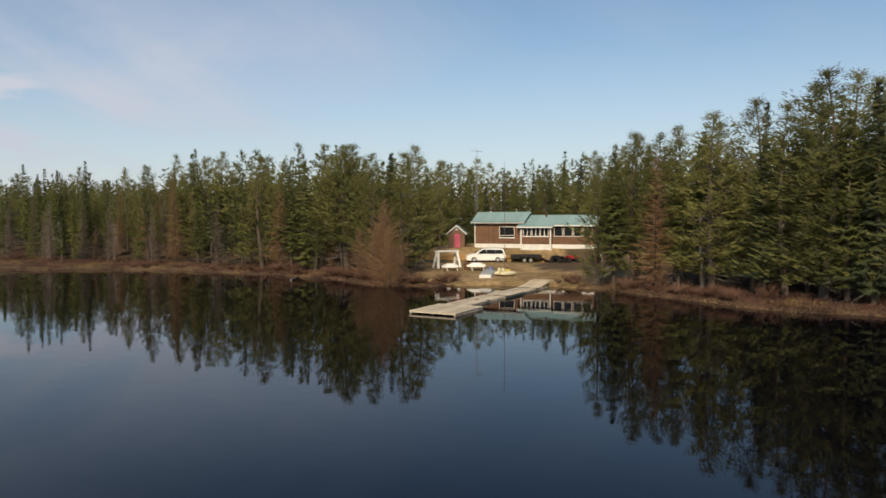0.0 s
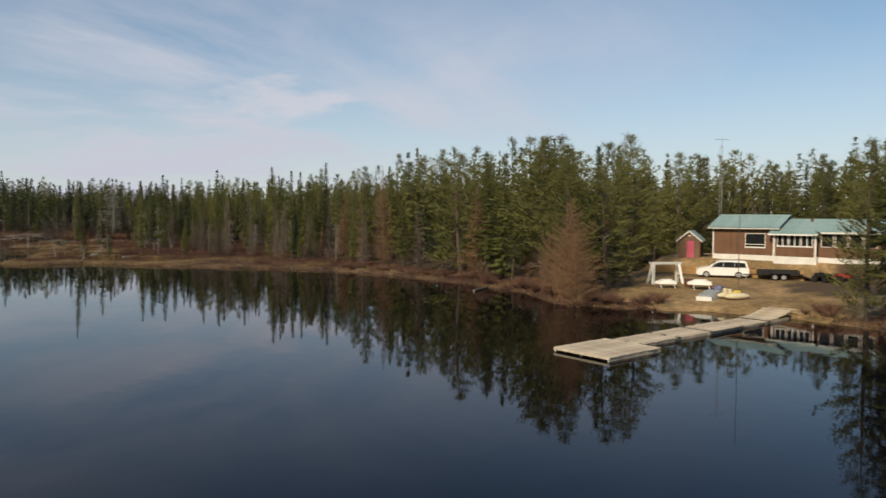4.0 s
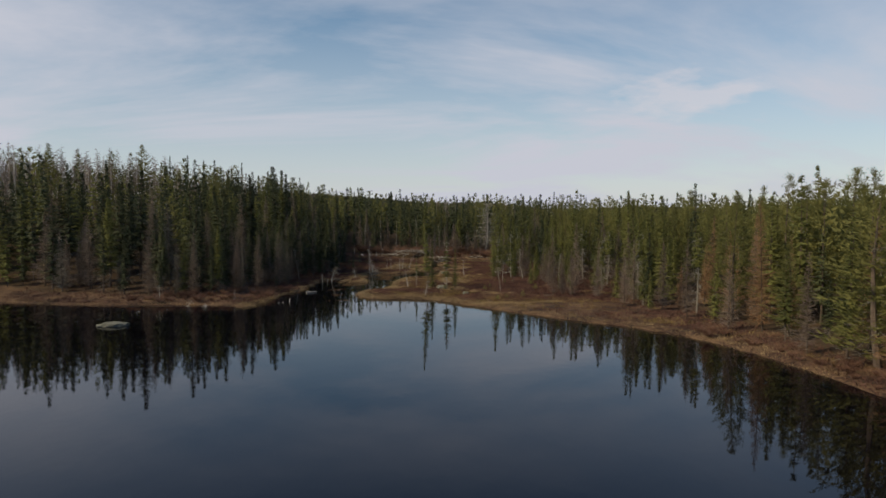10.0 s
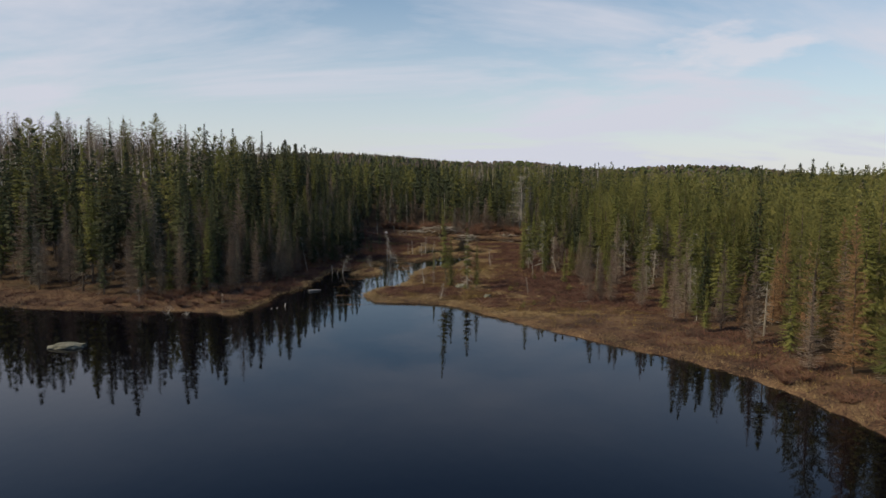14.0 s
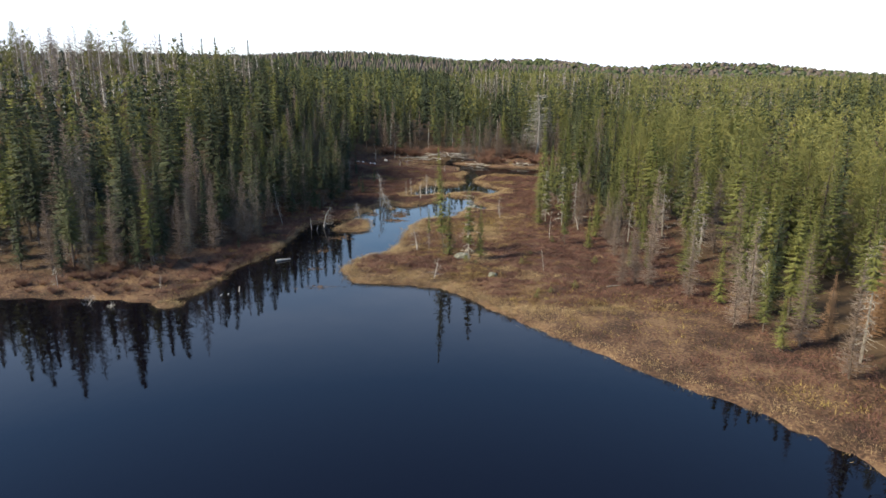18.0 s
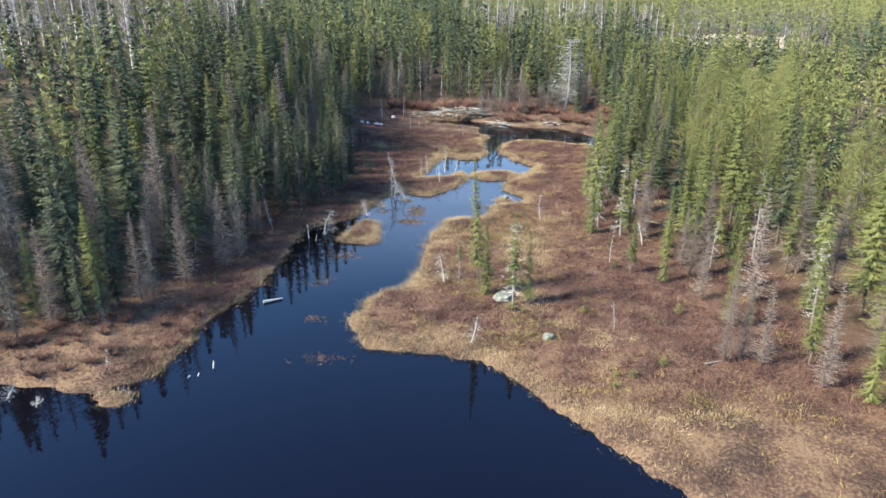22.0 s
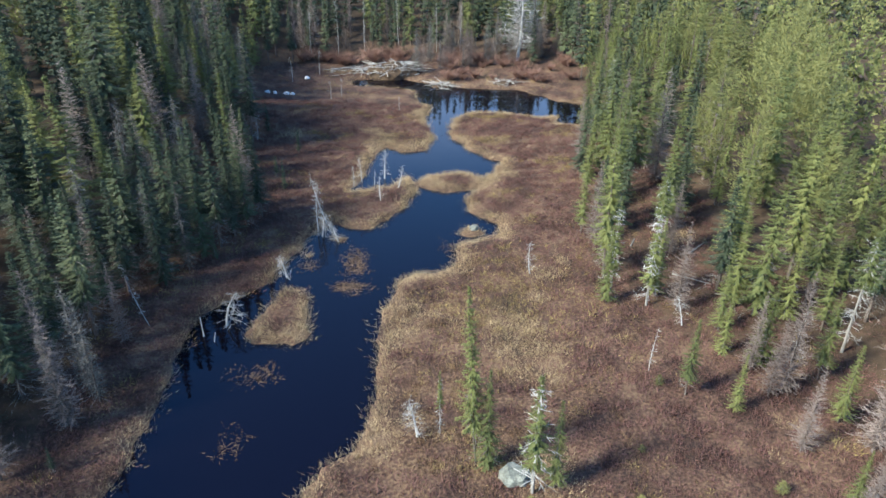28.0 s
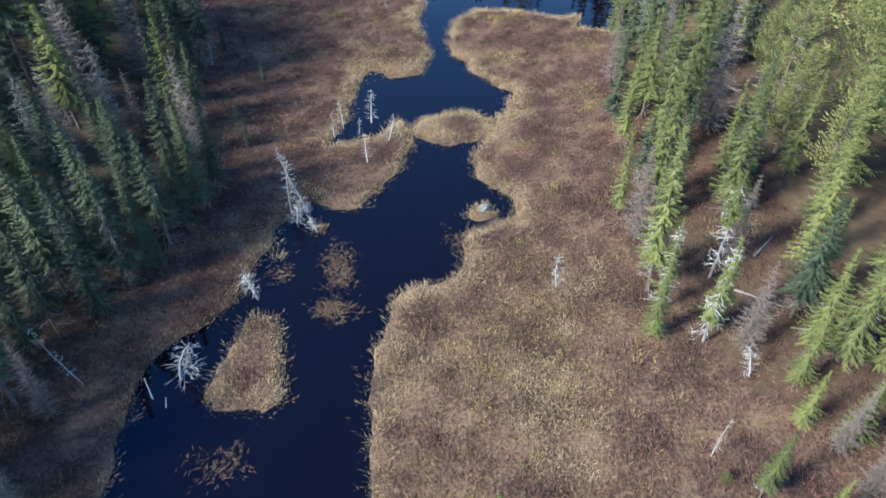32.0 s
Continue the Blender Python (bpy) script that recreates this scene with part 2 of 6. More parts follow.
M = dict(
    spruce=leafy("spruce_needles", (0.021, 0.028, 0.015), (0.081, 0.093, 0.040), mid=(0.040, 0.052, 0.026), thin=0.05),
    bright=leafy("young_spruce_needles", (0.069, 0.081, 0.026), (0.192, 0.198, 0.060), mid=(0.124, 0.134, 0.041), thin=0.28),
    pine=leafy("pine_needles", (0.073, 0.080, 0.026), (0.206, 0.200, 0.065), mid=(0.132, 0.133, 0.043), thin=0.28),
    larch=leafy("bare_larch_twigs", (0.109, 0.084, 0.070), (0.244, 0.197, 0.168), mid=(0.168, 0.134, 0.113)),
    larch_red=leafy("reddish_larch_twigs", (0.171, 0.102, 0.058), (0.357, 0.231, 0.136), mid=(0.264, 0.163, 0.094)),
    greytwig=leafy("lichen_grey_twigs", (0.050, 0.049, 0.044), (0.143, 0.141, 0.128), mid=(0.088, 0.086, 0.077)),
    bushtwig=leafy("red_brown_shrub_stems", (0.094, 0.050, 0.036), (0.243, 0.149, 0.107), mid=(0.161, 0.090, 0.064)),
    ghosttwig=leafy("bleached_twigs", (0.122, 0.111, 0.100), (0.243, 0.229, 0.211), mid=(0.172, 0.161, 0.146)),
    dead=material("weathered_dead_wood", (0.18, 0.17, 0.155), (0.44, 0.425, 0.395), 3, 0.85, 0.01, vary=0.5),
    twig=material("grey_dead_twigs", (0.109, 0.097, 0.080), (0.260, 0.244, 0.218), 2, 0.85, vary=0.4, island=0.3),
    bark=material("conifer_bark", (0.046, 0.035, 0.029), (0.143, 0.113, 0.092), 4, 0.9, 0.02, vary=0.4),
    birchbark=material("birch_bark", (0.30, 0.28, 0.26), (0.66, 0.64, 0.60), 2, 0.7, 0.01, vary=0.3),
    farbirch=leafy("distant_bare_twigs", (0.052, 0.044, 0.038), (0.139, 0.118, 0.105), mid=(0.092, 0.077, 0.069)),
    birchtwig=leafy("birch_twigs", (0.113, 0.091, 0.079), (0.239, 0.202, 0.181)),
    shrub=material("bog_shrub_twigs", (0.044, 0.026, 0.015), (0.242, 0.167, 0.088), 0.16, 0.9, fine=5, vary=0.45, island=0.6, mid=(0.121, 0.076, 0.038)),
    redshrub=material("red_bog_shrub_twigs", (0.032, 0.016, 0.013), (0.172, 0.095, 0.076), 0.3, 0.9, fine=5, vary=0.45, island=0.6, mid=(0.093, 0.048, 0.039)),
    moss=material("olive_bog_moss", (0.106, 0.081, 0.026), (0.290, 0.220, 0.081), 0.3, 0.9, fine=5, island=0.6),
    sedge=material("dry_sedge", (0.167, 0.121, 0.058), (0.405, 0.317, 0.176), 0.3, 0.9, fine=5, vary=0.45, island=0.6, mid=(0.273, 0.202, 0.113)),
    marsh=material("bog_ground", (0.026, 0.016, 0.011), (0.132, 0.086, 0.049), 0.3, 0.95, 0.15, fine=16, mid=(0.070, 0.041, 0.026), spread=0.13),
    floor=material("forest_floor", (0.026, 0.019, 0.012), (0.088, 0.058, 0.033), 0.2, 0.95, 0.1, fine=9),
    lawn=material("dry_lawn_and_sand", (0.132, 0.097, 0.042), (0.405, 0.282, 0.154), 0.22, 0.95, 0.05, fine=11, mid=(0.251, 0.176, 0.086), spread=0.18),
    canopy=material("distant_woods", (0.026, 0.037, 0.016), (0.132, 0.114, 0.075), 0.012, 0.95, 2.0, fine=9, mid=(0.048, 0.062, 0.026)),
    meadow=material("distant_dry_meadow", (0.17, 0.135, 0.09), (0.33, 0.27, 0.185), 0.03, 0.95, 0.5, fine=9),
    rock=material("lichen_granite", (0.06, 0.062, 0.05), (0.20, 0.205, 0.175), 1.6, 0.9, 0.05, fine=6),
    snow=material("old_snow", (0.42, 0.40, 0.38), (0.70, 0.68, 0.66), 1.0, 0.7, 0.05),
    plank=material("silvered_dock_plank", (0.27, 0.225, 0.17), (0.64, 0.57, 0.46), 0.9, 0.85, 0.01, fine=7, vary=0.25),
    beam=material("wet_dock_beam", (0.05, 0.045, 0.04), (0.16, 0.14, 0.12), 2, 0.6, 0.01),
    siding=material("brown_board_siding", (0.105, 0.058, 0.036), (0.200, 0.112, 0.070), 0.9, 0.7, 0.01, fine=12, vary=0.35),
    sidingdark=material("shed_board_siding", (0.115, 0.070, 0.048), (0.215, 0.135, 0.092), 0.9, 0.8, 0.01, fine=12, vary=0.3),
    roof=material("blue_green_roof_sheet", (0.180, 0.285, 0.290), (0.330, 0.450, 0.455), 0.5, 0.45, 0.004, fine=9, vary=0.35),
    white=material("white_paint", (0.62, 0.62, 0.60), (0.82, 0.82, 0.80), 1.5, 0.5, vary=0.1),
    skirt=material("white_foundation_render", (0.58, 0.58, 0.57), (0.80, 0.80, 0.79), 1.0, 0.8, 0.01),
    pink=material("faded_pink_paint", (0.42, 0.075, 0.13), (0.56, 0.13, 0.20), 1.2, 0.6),
    carpaint=material("white_car_paint", (0.74, 0.75, 0.76), (0.82, 0.83, 0.84), 0.8, 0.25),
    darkglass=material("dark_window_glass", (0.010, 0.012, 0.014), (0.022, 0.024, 0.028), 1, 0.06),
    black=material("black_painted_steel", (0.012, 0.012, 0.013), (0.035, 0.035, 0.036), 2, 0.45),
    rubber=material("black_rubber", (0.012, 0.012, 0.012), (0.03, 0.03, 0.03), 5, 0.9),
    rim=material("alloy_rim", (0.42, 0.42, 0.43), (0.60, 0.60, 0.61), 4, 0.35, metal=0.7),
    alu=material("dull_aluminium", (0.34, 0.36, 0.36), (0.52, 0.54, 0.53), 1.5, 0.55, metal=0.3, vary=0.2),
    cream=material("cream_plastic", (0.60, 0.54, 0.36), (0.74, 0.68, 0.50), 1, 0.5),
    yellow=material("yellow_plastic", (0.60, 0.45, 0.06), (0.74, 0.58, 0.12), 2, 0.5),
    red=material("red_plastic", (0.36, 0.02, 0.03), (0.48, 0.05, 0.06), 3, 0.4),
    lamp=material("tail_lamp_red", (0.30, 0.01, 0.01), (0.42, 0.02, 0.02), 3, 0.2),
    headlamp=material("clear_headlamp", (0.55, 0.57, 0.60), (0.75, 0.77, 0.80), 3, 0.1),
    blue=material("faded_blue_tarp", (0.10, 0.11, 0.22), (0.18, 0.19, 0.33), 3, 0.6),
    lumber=material("stacked_lumber", (0.22, 0.125, 0.05), (0.52, 0.33, 0.14), 1.5, 0.8, vary=0.7),
    steel=material("galvanised_steel", (0.34, 0.34, 0.34), (0.52, 0.52, 0.52), 3, 0.5, metal=0.5),
    rust=material("rusty_iron", (0.07, 0.035, 0.02), (0.17, 0.085, 0.05), 4, 0.9),
    weed=material("drowned_weed", (0.05, 0.032, 0.020), (0.17, 0.11, 0.06), 1.2, 0.9, fine=6, island=0.5),
)

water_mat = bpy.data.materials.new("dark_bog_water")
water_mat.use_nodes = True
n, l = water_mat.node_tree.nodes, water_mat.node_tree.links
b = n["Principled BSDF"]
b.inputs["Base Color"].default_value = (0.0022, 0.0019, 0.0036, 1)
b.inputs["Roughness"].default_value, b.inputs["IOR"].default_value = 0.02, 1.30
# blue painted into the reflections, in place of a deeper blue zenith
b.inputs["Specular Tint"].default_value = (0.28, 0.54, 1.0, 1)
co = n.new("ShaderNodeTexCoord")
mp = n.new("ShaderNodeMapping")
mp.inputs["Scale"].default_value = (1.0, 0.6, 1.0)
l.new(co.outputs["Object"], mp.inputs[0])
rip = n.new("ShaderNodeTexNoise")
rip.inputs["Scale"].default_value, rip.inputs["Detail"].default_value = 1.1, 3
l.new(mp.outputs[0], rip.inputs["Vector"])
bp = n.new("ShaderNodeBump")
bp.inputs["Strength"].default_value, bp.inputs["Distance"].default_value = 0.10, 0.035
l.new(rip.outputs["Fac"], bp.inputs["Height"])
l.new(bp.outputs[0], b.inputs["Normal"])


# ---- building blocks ----
def part(name, bm, mat, parent=None, label=""):
    me = bpy.data.meshes.new(name)
    bm.to_mesh(me)
    bm.free()
    me.materials.append(M[mat] if isinstance(mat, str) else mat)
    ob = new(name, me)
    if parent:
        ob.parent = parent
    return tagged(ob, label)


def thing(name, m, label, category, group=""):
    ob = new(name)
    ob.matrix_world = m
    return tagged(ob, label, category, group)


def box(x0, x1, y0, y1, z0, z1, bev=0.0, bm=None):
    bm = bm or bmesh.new()
    r = bmesh.ops.create_cube(bm, size=1, matrix=Matrix.LocRotScale(((x0 + x1) / 2, (y0 + y1) / 2, (z0 + z1) / 2), None, (abs(x1 - x0), abs(y1 - y0), abs(z1 - z0))))
    if bev:
        es = list({e for v in r["verts"] for e in v.link_edges})
        bmesh.ops.bevel(bm, geom=es, offset=bev, segments=1, affect="EDGES")
    return bm


def rod(a, b, r0, r1=None, sides=6, bm=None):
    bm = bm or bmesh.new()
    a, b = Vector(a), Vector(b)
    d = b - a
    m = Matrix.Translation((a + b) / 2) @ d.to_track_quat("Z", "Y").to_matrix().to_4x4()
    bmesh.ops.create_cone(bm, cap_ends=True, segments=sides, radius1=r0, radius2=r0 if r1 is None else r1, depth=d.length, matrix=m)
    return bm


def prism(outline, y0, y1, bm=None):
    """A closed outline in x and z, drawn out along y."""
    bm = bm or bmesh.new()
    a = [bm.verts.new((x, y0, z)) for x, z in outline]
    c = [bm.verts.new((x, y1, z)) for x, z in outline]
    k = len(a)
    bm.faces.new(a), bm.faces.new(c[::-1])
    for i in range(k):
        bm.faces.new((a[i], c[i], c[(i + 1) % k], a[(i + 1) % k]))
    bmesh.ops.recalc_face_normals(bm, faces=bm.faces)
    return bm


def blob(rx, ry, rz, seed, level=2, rough=0.25):
    bm = bmesh.new()
    bmesh.ops.create_icosphere(bm, subdivisions=level, radius=1)
    for v in bm.verts:
        k = 1 + rough * noise.noise(v.co * 1.7 + Vector((seed, 0, 0))) + 0.4 * rough * noise.noise(v.co * 5 + Vector((0, seed, 0)))
        v.co = Vector((v.co.x * rx * k, v.co.y * ry * k, v.co.z * rz * k))
    return bm


def tri_mesh(name, V, T, mat, smooth=False):
    me = bpy.data.meshes.new(name)
    V, T = np.asarray(V, np.float32), np.asarray(T, np.int32)
    me.vertices.add(len(V)), me.loops.add(T.size), me.polygons.add(len(T))
    me.vertices.foreach_set("co", V.ravel())
    me.loops.foreach_set("vertex_index", T.ravel())
    me.polygons.foreach_set("loop_start", np.arange(0, T.size, T.shape[1], dtype=np.int32))
    me.update(calc_edges=True)
    me.polygons.foreach_set("use_smooth", np.full(len(T), smooth))
    me.materials.append(M[mat] if isinstance(mat, str) else mat)
    return me


# ---- the plan ----
EAST_SHORE = ((17, -190), (25, -150), (24, -122), (22.5, -114), (23.4, -110.5), (27.2, -104), (30.4, -97), (31, -92), (29.8, -86.5), (27, -83), (24.5, -79.3), (23.2, -76.5), (24.0, -73.5), (26.6, -67.5), (27.1, -60), (27, -52), (26.3, -45), (25.3, -39), (23.5, -33.3), (20, -27.5), (15.8, -23.3), (12, -18.5), (9, -14.5), (3.3, -6.3), (0.3, -1.8), (-5, -0.3), (-9, 0.2), (-10, 2.5))
STREAM_EAST = ((-11.3, 5.5), (-10, 7.5), (-9, 11), (-7, 11.8), (-6, 13.5), (-5.3, 18), (-5, 22), (-4.8, 25.5), (-3.6, 28), (-3, 31), (-1, 32.2), (2, 32.3), (3, 37), (7, 38), (7.8, 40), (5.2, 43.5), (5, 46), (8.5, 51), (10.8, 56), (8, 60), (6, 66), (7.5, 72), (10, 74.5), (14, 74), (19.5, 71), (22, 72), (20.5, 68.5), (24, 67), (30, 66))
POND = ((30, 74), (24, 78), (19, 84.5), (14, 85.5), (8, 88), (2, 92.5), (-6, 93), (-6, 90), (-1, 88), (3.5, 86), (3.5, 80), (5, 78), (3.5, 72), (4, 65.5), (2.5, 61), (-0.5, 60.5), (-2, 63), (-4, 59.5), (-5, 54), (-7, 50), (-5, 50), (-2, 51), (-0.3, 54), (0.3, 51), (0.2, 49), (-1, 46), (-3, 43), (-5, 41), (-7, 41.2), (-8.5, 42.5))
STREAM_WEST = ((-10, 41), (-11, 39), (-12.5, 35), (-14, 32), (-16, 30), (-18, 28.5), (-19, 26), (-19.3, 22), (-19.5, 18), (-20, 13), (-21, 9), (-23, 5), (-23, 1), (-24, -4), (-27, -6), (-34, -5), (-42, -5), (-50, -3.5), (-60, 0))
FAR_SHORE = ((-80, -2), (-105, -25), (-115, -80), (-95, -150), (-40, -190))
SHORE = EAST_SHORE + STREAM_EAST + POND + STREAM_WEST + FAR_SHORE
ISLE = ((-15, 25), (-14, 27), (-13, 30), (-12, 31), (-10, 29.3), (-10.3, 27), (-10, 24), (-11, 23), (-14, 23.8))
MOUNDS = ((4.5, 51, 3.9, 2.5), (4.8, 39, 1.2, 0.9), (-25.4, -6.9, 1.3, 0.8), (-7.7, 39, 0.7, 0.5), (-10.6, 36.3, 0.5, 0.6))
OPEN_EAST = ((20, -190), (29, -150), (28, -120), (28.5, -112), (33, -104), (43, -100.5), (60, -103.5), (73, -95), (72, -62), (61, -58), (48, -61), (38, -67), (32, -71.5), (28.5, -71), (29.8, -66), (30.6, -58), (31, -49), (30.5, -37), (30, -20), (27, -10), (25.5, 0), (24, 8), (20, 16), (15.5, 22), (13, 30), (14.5, 40), (18, 52), (23, 66), (28, 76), (28, 90))
OPEN_WEST = ((20, 98), (5, 104), (-8, 103), (-18, 96), (-20, 84), (-19, 72), (-17, 60), (-16, 46), (-20.5, 34), (-24.5, 24), (-25.5, 15), (-29, 9), (-34, 4), (-42, 0), (-50, 4), (-65, 9), (-90, 8), (-125, -20), (-140, -80), (-110, -170), (-40, -215))
OPEN = OPEN_EAST + OPEN_WEST
CLEARING = ((30, -91), (26, -82), (24.5, -77), (30, -72), (42, -64.5), (54, -60.5), (68, -61.5), (70, -93.5), (54, -99.5), (35, -97.5))


def signed(x, y, poly):
    """Distance to a closed outline, negative inside."""
    x, y = np.asarray(x, float), np.asarray(y, float)
    best, inside = np.full(x.shape, 1e18), np.zeros(x.shape, bool)
    p = np.array(poly, float)
    for (ax, ay), (bx, by) in zip(p, np.roll(p, -1, 0)):
        dx, dy = bx - ax, by - ay
        k = np.clip(((x - ax) * dx + (y - ay) * dy) / (dx * dx + dy * dy), 0, 1)
        best = np.minimum(best, (x - ax - k * dx) ** 2 + (y - ay - k * dy) ** 2)
        if dy:
            inside ^= ((ay > y) != (by > y)) & (x < ax + (y - ay) * dx / dy)
    return np.where(inside, -1, 1) * np.sqrt(best)


_rng = np.random.default_rng(5)
_waves = [(_rng.uniform(0, 6.28), _rng.uniform(0, 6.28), _rng.uniform(0.7, 1.4)) for _ in range(9)]


def ripple(x, y, size):
    """Smooth uneven noise of about -1 to 1, with features of that size."""
    s = 0
    for k, (a, p, f) in enumerate(_waves):
        s = s + np.sin((x * np.cos(a) + y * np.sin(a)) * f * 6.28 / size + p + 2 * np.sin((x * np.sin(a) - y * np.cos(a)) * 2.1 / size + p))
    return s / 4.5


def smooth(t):
    t = np.clip(t, 0, 1)
    return t * t * (3 - 2 * t)


def land(x, y):
    """Distance from the water's edge, positive on land."""
    d = signed(x, y, SHORE)
    isle = -signed(x, y, ISLE)
    for cx, cy, rx, ry in MOUNDS:
        isle = np.maximum(isle, (1 - np.hypot((x - cx) / rx, (y - cy) / ry)) * min(rx, ry))
    return np.maximum(d, isle) + 0.28 * ripple(x, y, 3.3) + 0.14 * ripple(x + 40, y, 1.2)


MEADOW = (108, 232, 32, 26)
HILLS = ((-105, 105, 82, 75, 12.5), (-260, 420, 160, 160, 14), (-150, 1150, 230, 300, 24), (90, 1900, 260, 250, 14), (330, 2100, 330, 250, 20), (-700, 1500, 500, 400, 34), (900, 2300, 380, 300, 45), (1500, 1400, 500, 500, 10), (250, 3300, 1300, 400, 30), (-1500, 2600, 900, 500, 50), (2200, 2600, 900, 500, 20))


def height(x, y):
    x, y = np.asarray(x, float), np.asarray(y, float)
    d = land(x, y)
    f = signed(x, y, OPEN)
    z = np.where(d > 0, 0.30 * smooth(d / 0.7) + 0.25 * smooth(d / 8), -0.5 * smooth(-d / 0.8) - 1.5 * smooth(-d / 6))
    z = z + np.where(d > 0, 0.10 * ripple(x, y, 2.2) * smooth(d / 2), 0)
    z = z + np.where(f > 0, 1.2 * smooth(f / 15) + 2.2 * smooth(f / 90) + 0.3 * ripple(x, y, 9) * smooth(f / 10), 0)
    for cx, cy, sx, sy, h in HILLS:
        z = z + h * np.exp(-((x - cx) / sx) ** 2 - ((y - cy) / sy) ** 2) * smooth((d - 3) / 30)
    # the land falls away to the north-east
    z = z - 0.0125 * np.maximum(0, np.hypot(x, y + 65) - 350) * smooth((np.arctan2(x, y + 65) - 0.14) / 0.12)
    c = -signed(x, y, CLEARING)
    lot = 0.12 + 0.5 * smooth((x - 26) / 7) + 0.45 * smooth((x - 32) / 11) + 1.65 * smooth((x + 0.2 * (y + 71) - 48.2) / 2.9)
    k = smooth(c / 4) * smooth(d / 2)
    return z * (1 - k) + lot * k


def spaced(lo, hi, near_lo, near_hi, fine, grow=1.09):
    """Grid lines: even between near_lo and near_hi, wider and wider outside."""
    mid = list(np.arange(near_lo, near_hi + fine / 2, fine))
    out, s, v = [], fine, near_hi
    while v < hi:
        s *= grow
        v += s
        out.append(v)
    inn, s, v = [], fine, near_lo
    while v > lo:
        s *= grow
        v -= s
        inn.append(v)
    return np.array(inn[::-1] + mid + out)


gx, gy = spaced(-4500, 4500, -42, 60, 0.75), spaced(-4500, 4500, -122, 105, 0.8)
GX, GY = np.meshgrid(gx, gy)
GZ = height(GX, GY)
nx, ny = len(gx), len(gy)
idx = np.arange(nx * ny).reshape(ny, nx)
quads = np.stack([idx[:-1, :-1], idx[:-1, 1:], idx[1:, 1:], idx[1:, :-1]], -1).reshape(-1, 4)
ground_mesh = tri_mesh("ground", np.stack([GX, GY, GZ], -1).reshape(-1, 3), quads, "marsh", True)
for k in ("floor", "lawn", "canopy", "meadow"):
    ground_mesh.materials.append(M[k])
CX, CY = (GX[:-1, :-1] + GX[1:, 1:]) / 2, (GY[:-1, :-1] + GY[1:, 1:]) / 2
zone = np.zeros(CX.shape, np.int32)
F = signed(CX, CY, OPEN)
zone[F > 1 + 2 * ripple(CX, CY, 12)] = 1
far = np.hypot(CX, CY) > 330
zone[(F > 0) & far] = 3
zone[((CX - MEADOW[0]) / MEADOW[2]) ** 2 + ((CY - MEADOW[1]) / MEADOW[3]) ** 2 < 1] = 4
C = signed(CX, CY, CLEARING) + 1.2 * ripple(CX, CY, 5)
zone[(C < 0) & (CX > 27)] = 2
ground_mesh.polygons.foreach_set("material_index", zone.ravel())
# darker brown on the lot: an oval round the trailer, worn wheel tracks, patches by the cabin
lot_dark = np.clip(1.6 - 1.4 * (((GX - 48) / 9) ** 2 + ((GY + 88.5) / 6) ** 2) + 0.5 * ripple(GX, GY, 3), 0, 1)
lot_dark = np.maximum(lot_dark, 0.55 * np.exp(-((GX + 0.2 * (GY + 71) - 47.2) / 1.3) ** 2) * (GY > -96))
lot_dark = np.maximum(lot_dark, 0.35 * np.clip(ripple(GX, GY, 2.4) + 0.2, 0, 1))
ground_mesh.attributes.new("lot_dark", "FLOAT", "POINT").data.foreach_set("value", lot_dark.ravel().astype(np.float32))
n, l = M["lawn"].node_tree.nodes, M["lawn"].node_tree.links
lot_mix, patchy, ragged_edge = n.new("ShaderNodeMix"), n.new("ShaderNodeAttribute"), n.new("ShaderNodeTexNoise")
lot_mix.data_type, patchy.attribute_name = "RGBA", "lot_dark"
ragged_edge.inputs["Scale"].default_value, ragged_edge.inputs["Detail"].default_value = 2.2, 5
grain = n.new("ShaderNodeMath")
grain.operation = "MULTIPLY_ADD"
l.new(ragged_edge.outputs["Fac"], grain.inputs[0])
grain.inputs[1].default_value = 1.0
l.new(patchy.outputs["Fac"], grain.inputs[2])
edge = n.new("ShaderNodeMapRange")
edge.inputs["From Min"].default_value, edge.inputs["From Max"].default_value = 0.55, 1.25
l.new(grain.outputs[0], edge.inputs["Value"])
l.new(edge.outputs[0], lot_mix.inputs["Factor"])
l.new(n["Principled BSDF"].inputs["Base Color"].links[0].from_socket, lot_mix.inputs["A"])
lot_mix.inputs["B"].default_value = (0.085, 0.060, 0.040, 1)
l.new(lot_mix.outputs["Result"], n["Principled BSDF"].inputs["Base Color"])
ground = tagged(new("ground", ground_mesh), "red-brown boggy ground rising into conifer forest and hills", "ground", kind="structure")

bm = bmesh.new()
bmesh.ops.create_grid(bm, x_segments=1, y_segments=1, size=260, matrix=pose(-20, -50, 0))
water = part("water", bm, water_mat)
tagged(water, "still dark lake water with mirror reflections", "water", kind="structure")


# ---- plants ----
def spray(base, way, length, width, rng, flat=0.0):
    """One thin triangle at each base, pointing along way."""
    n = len(base)
    side = np.cross(way, rng.normal(size=(n, 3)) + (0, 0, flat))
    side /= np.linalg.norm(side, axis=1)[:, None] + 1e-9
    side *= (width / 2)[:, None]
    tip = base + way * length[:, None]
    return np.stack([base - side, base + side, tip], 1).reshape(-1, 3)


def unit(v):
    return v / (np.linalg.norm(v, axis=-1, keepdims=True) + 1e-9)


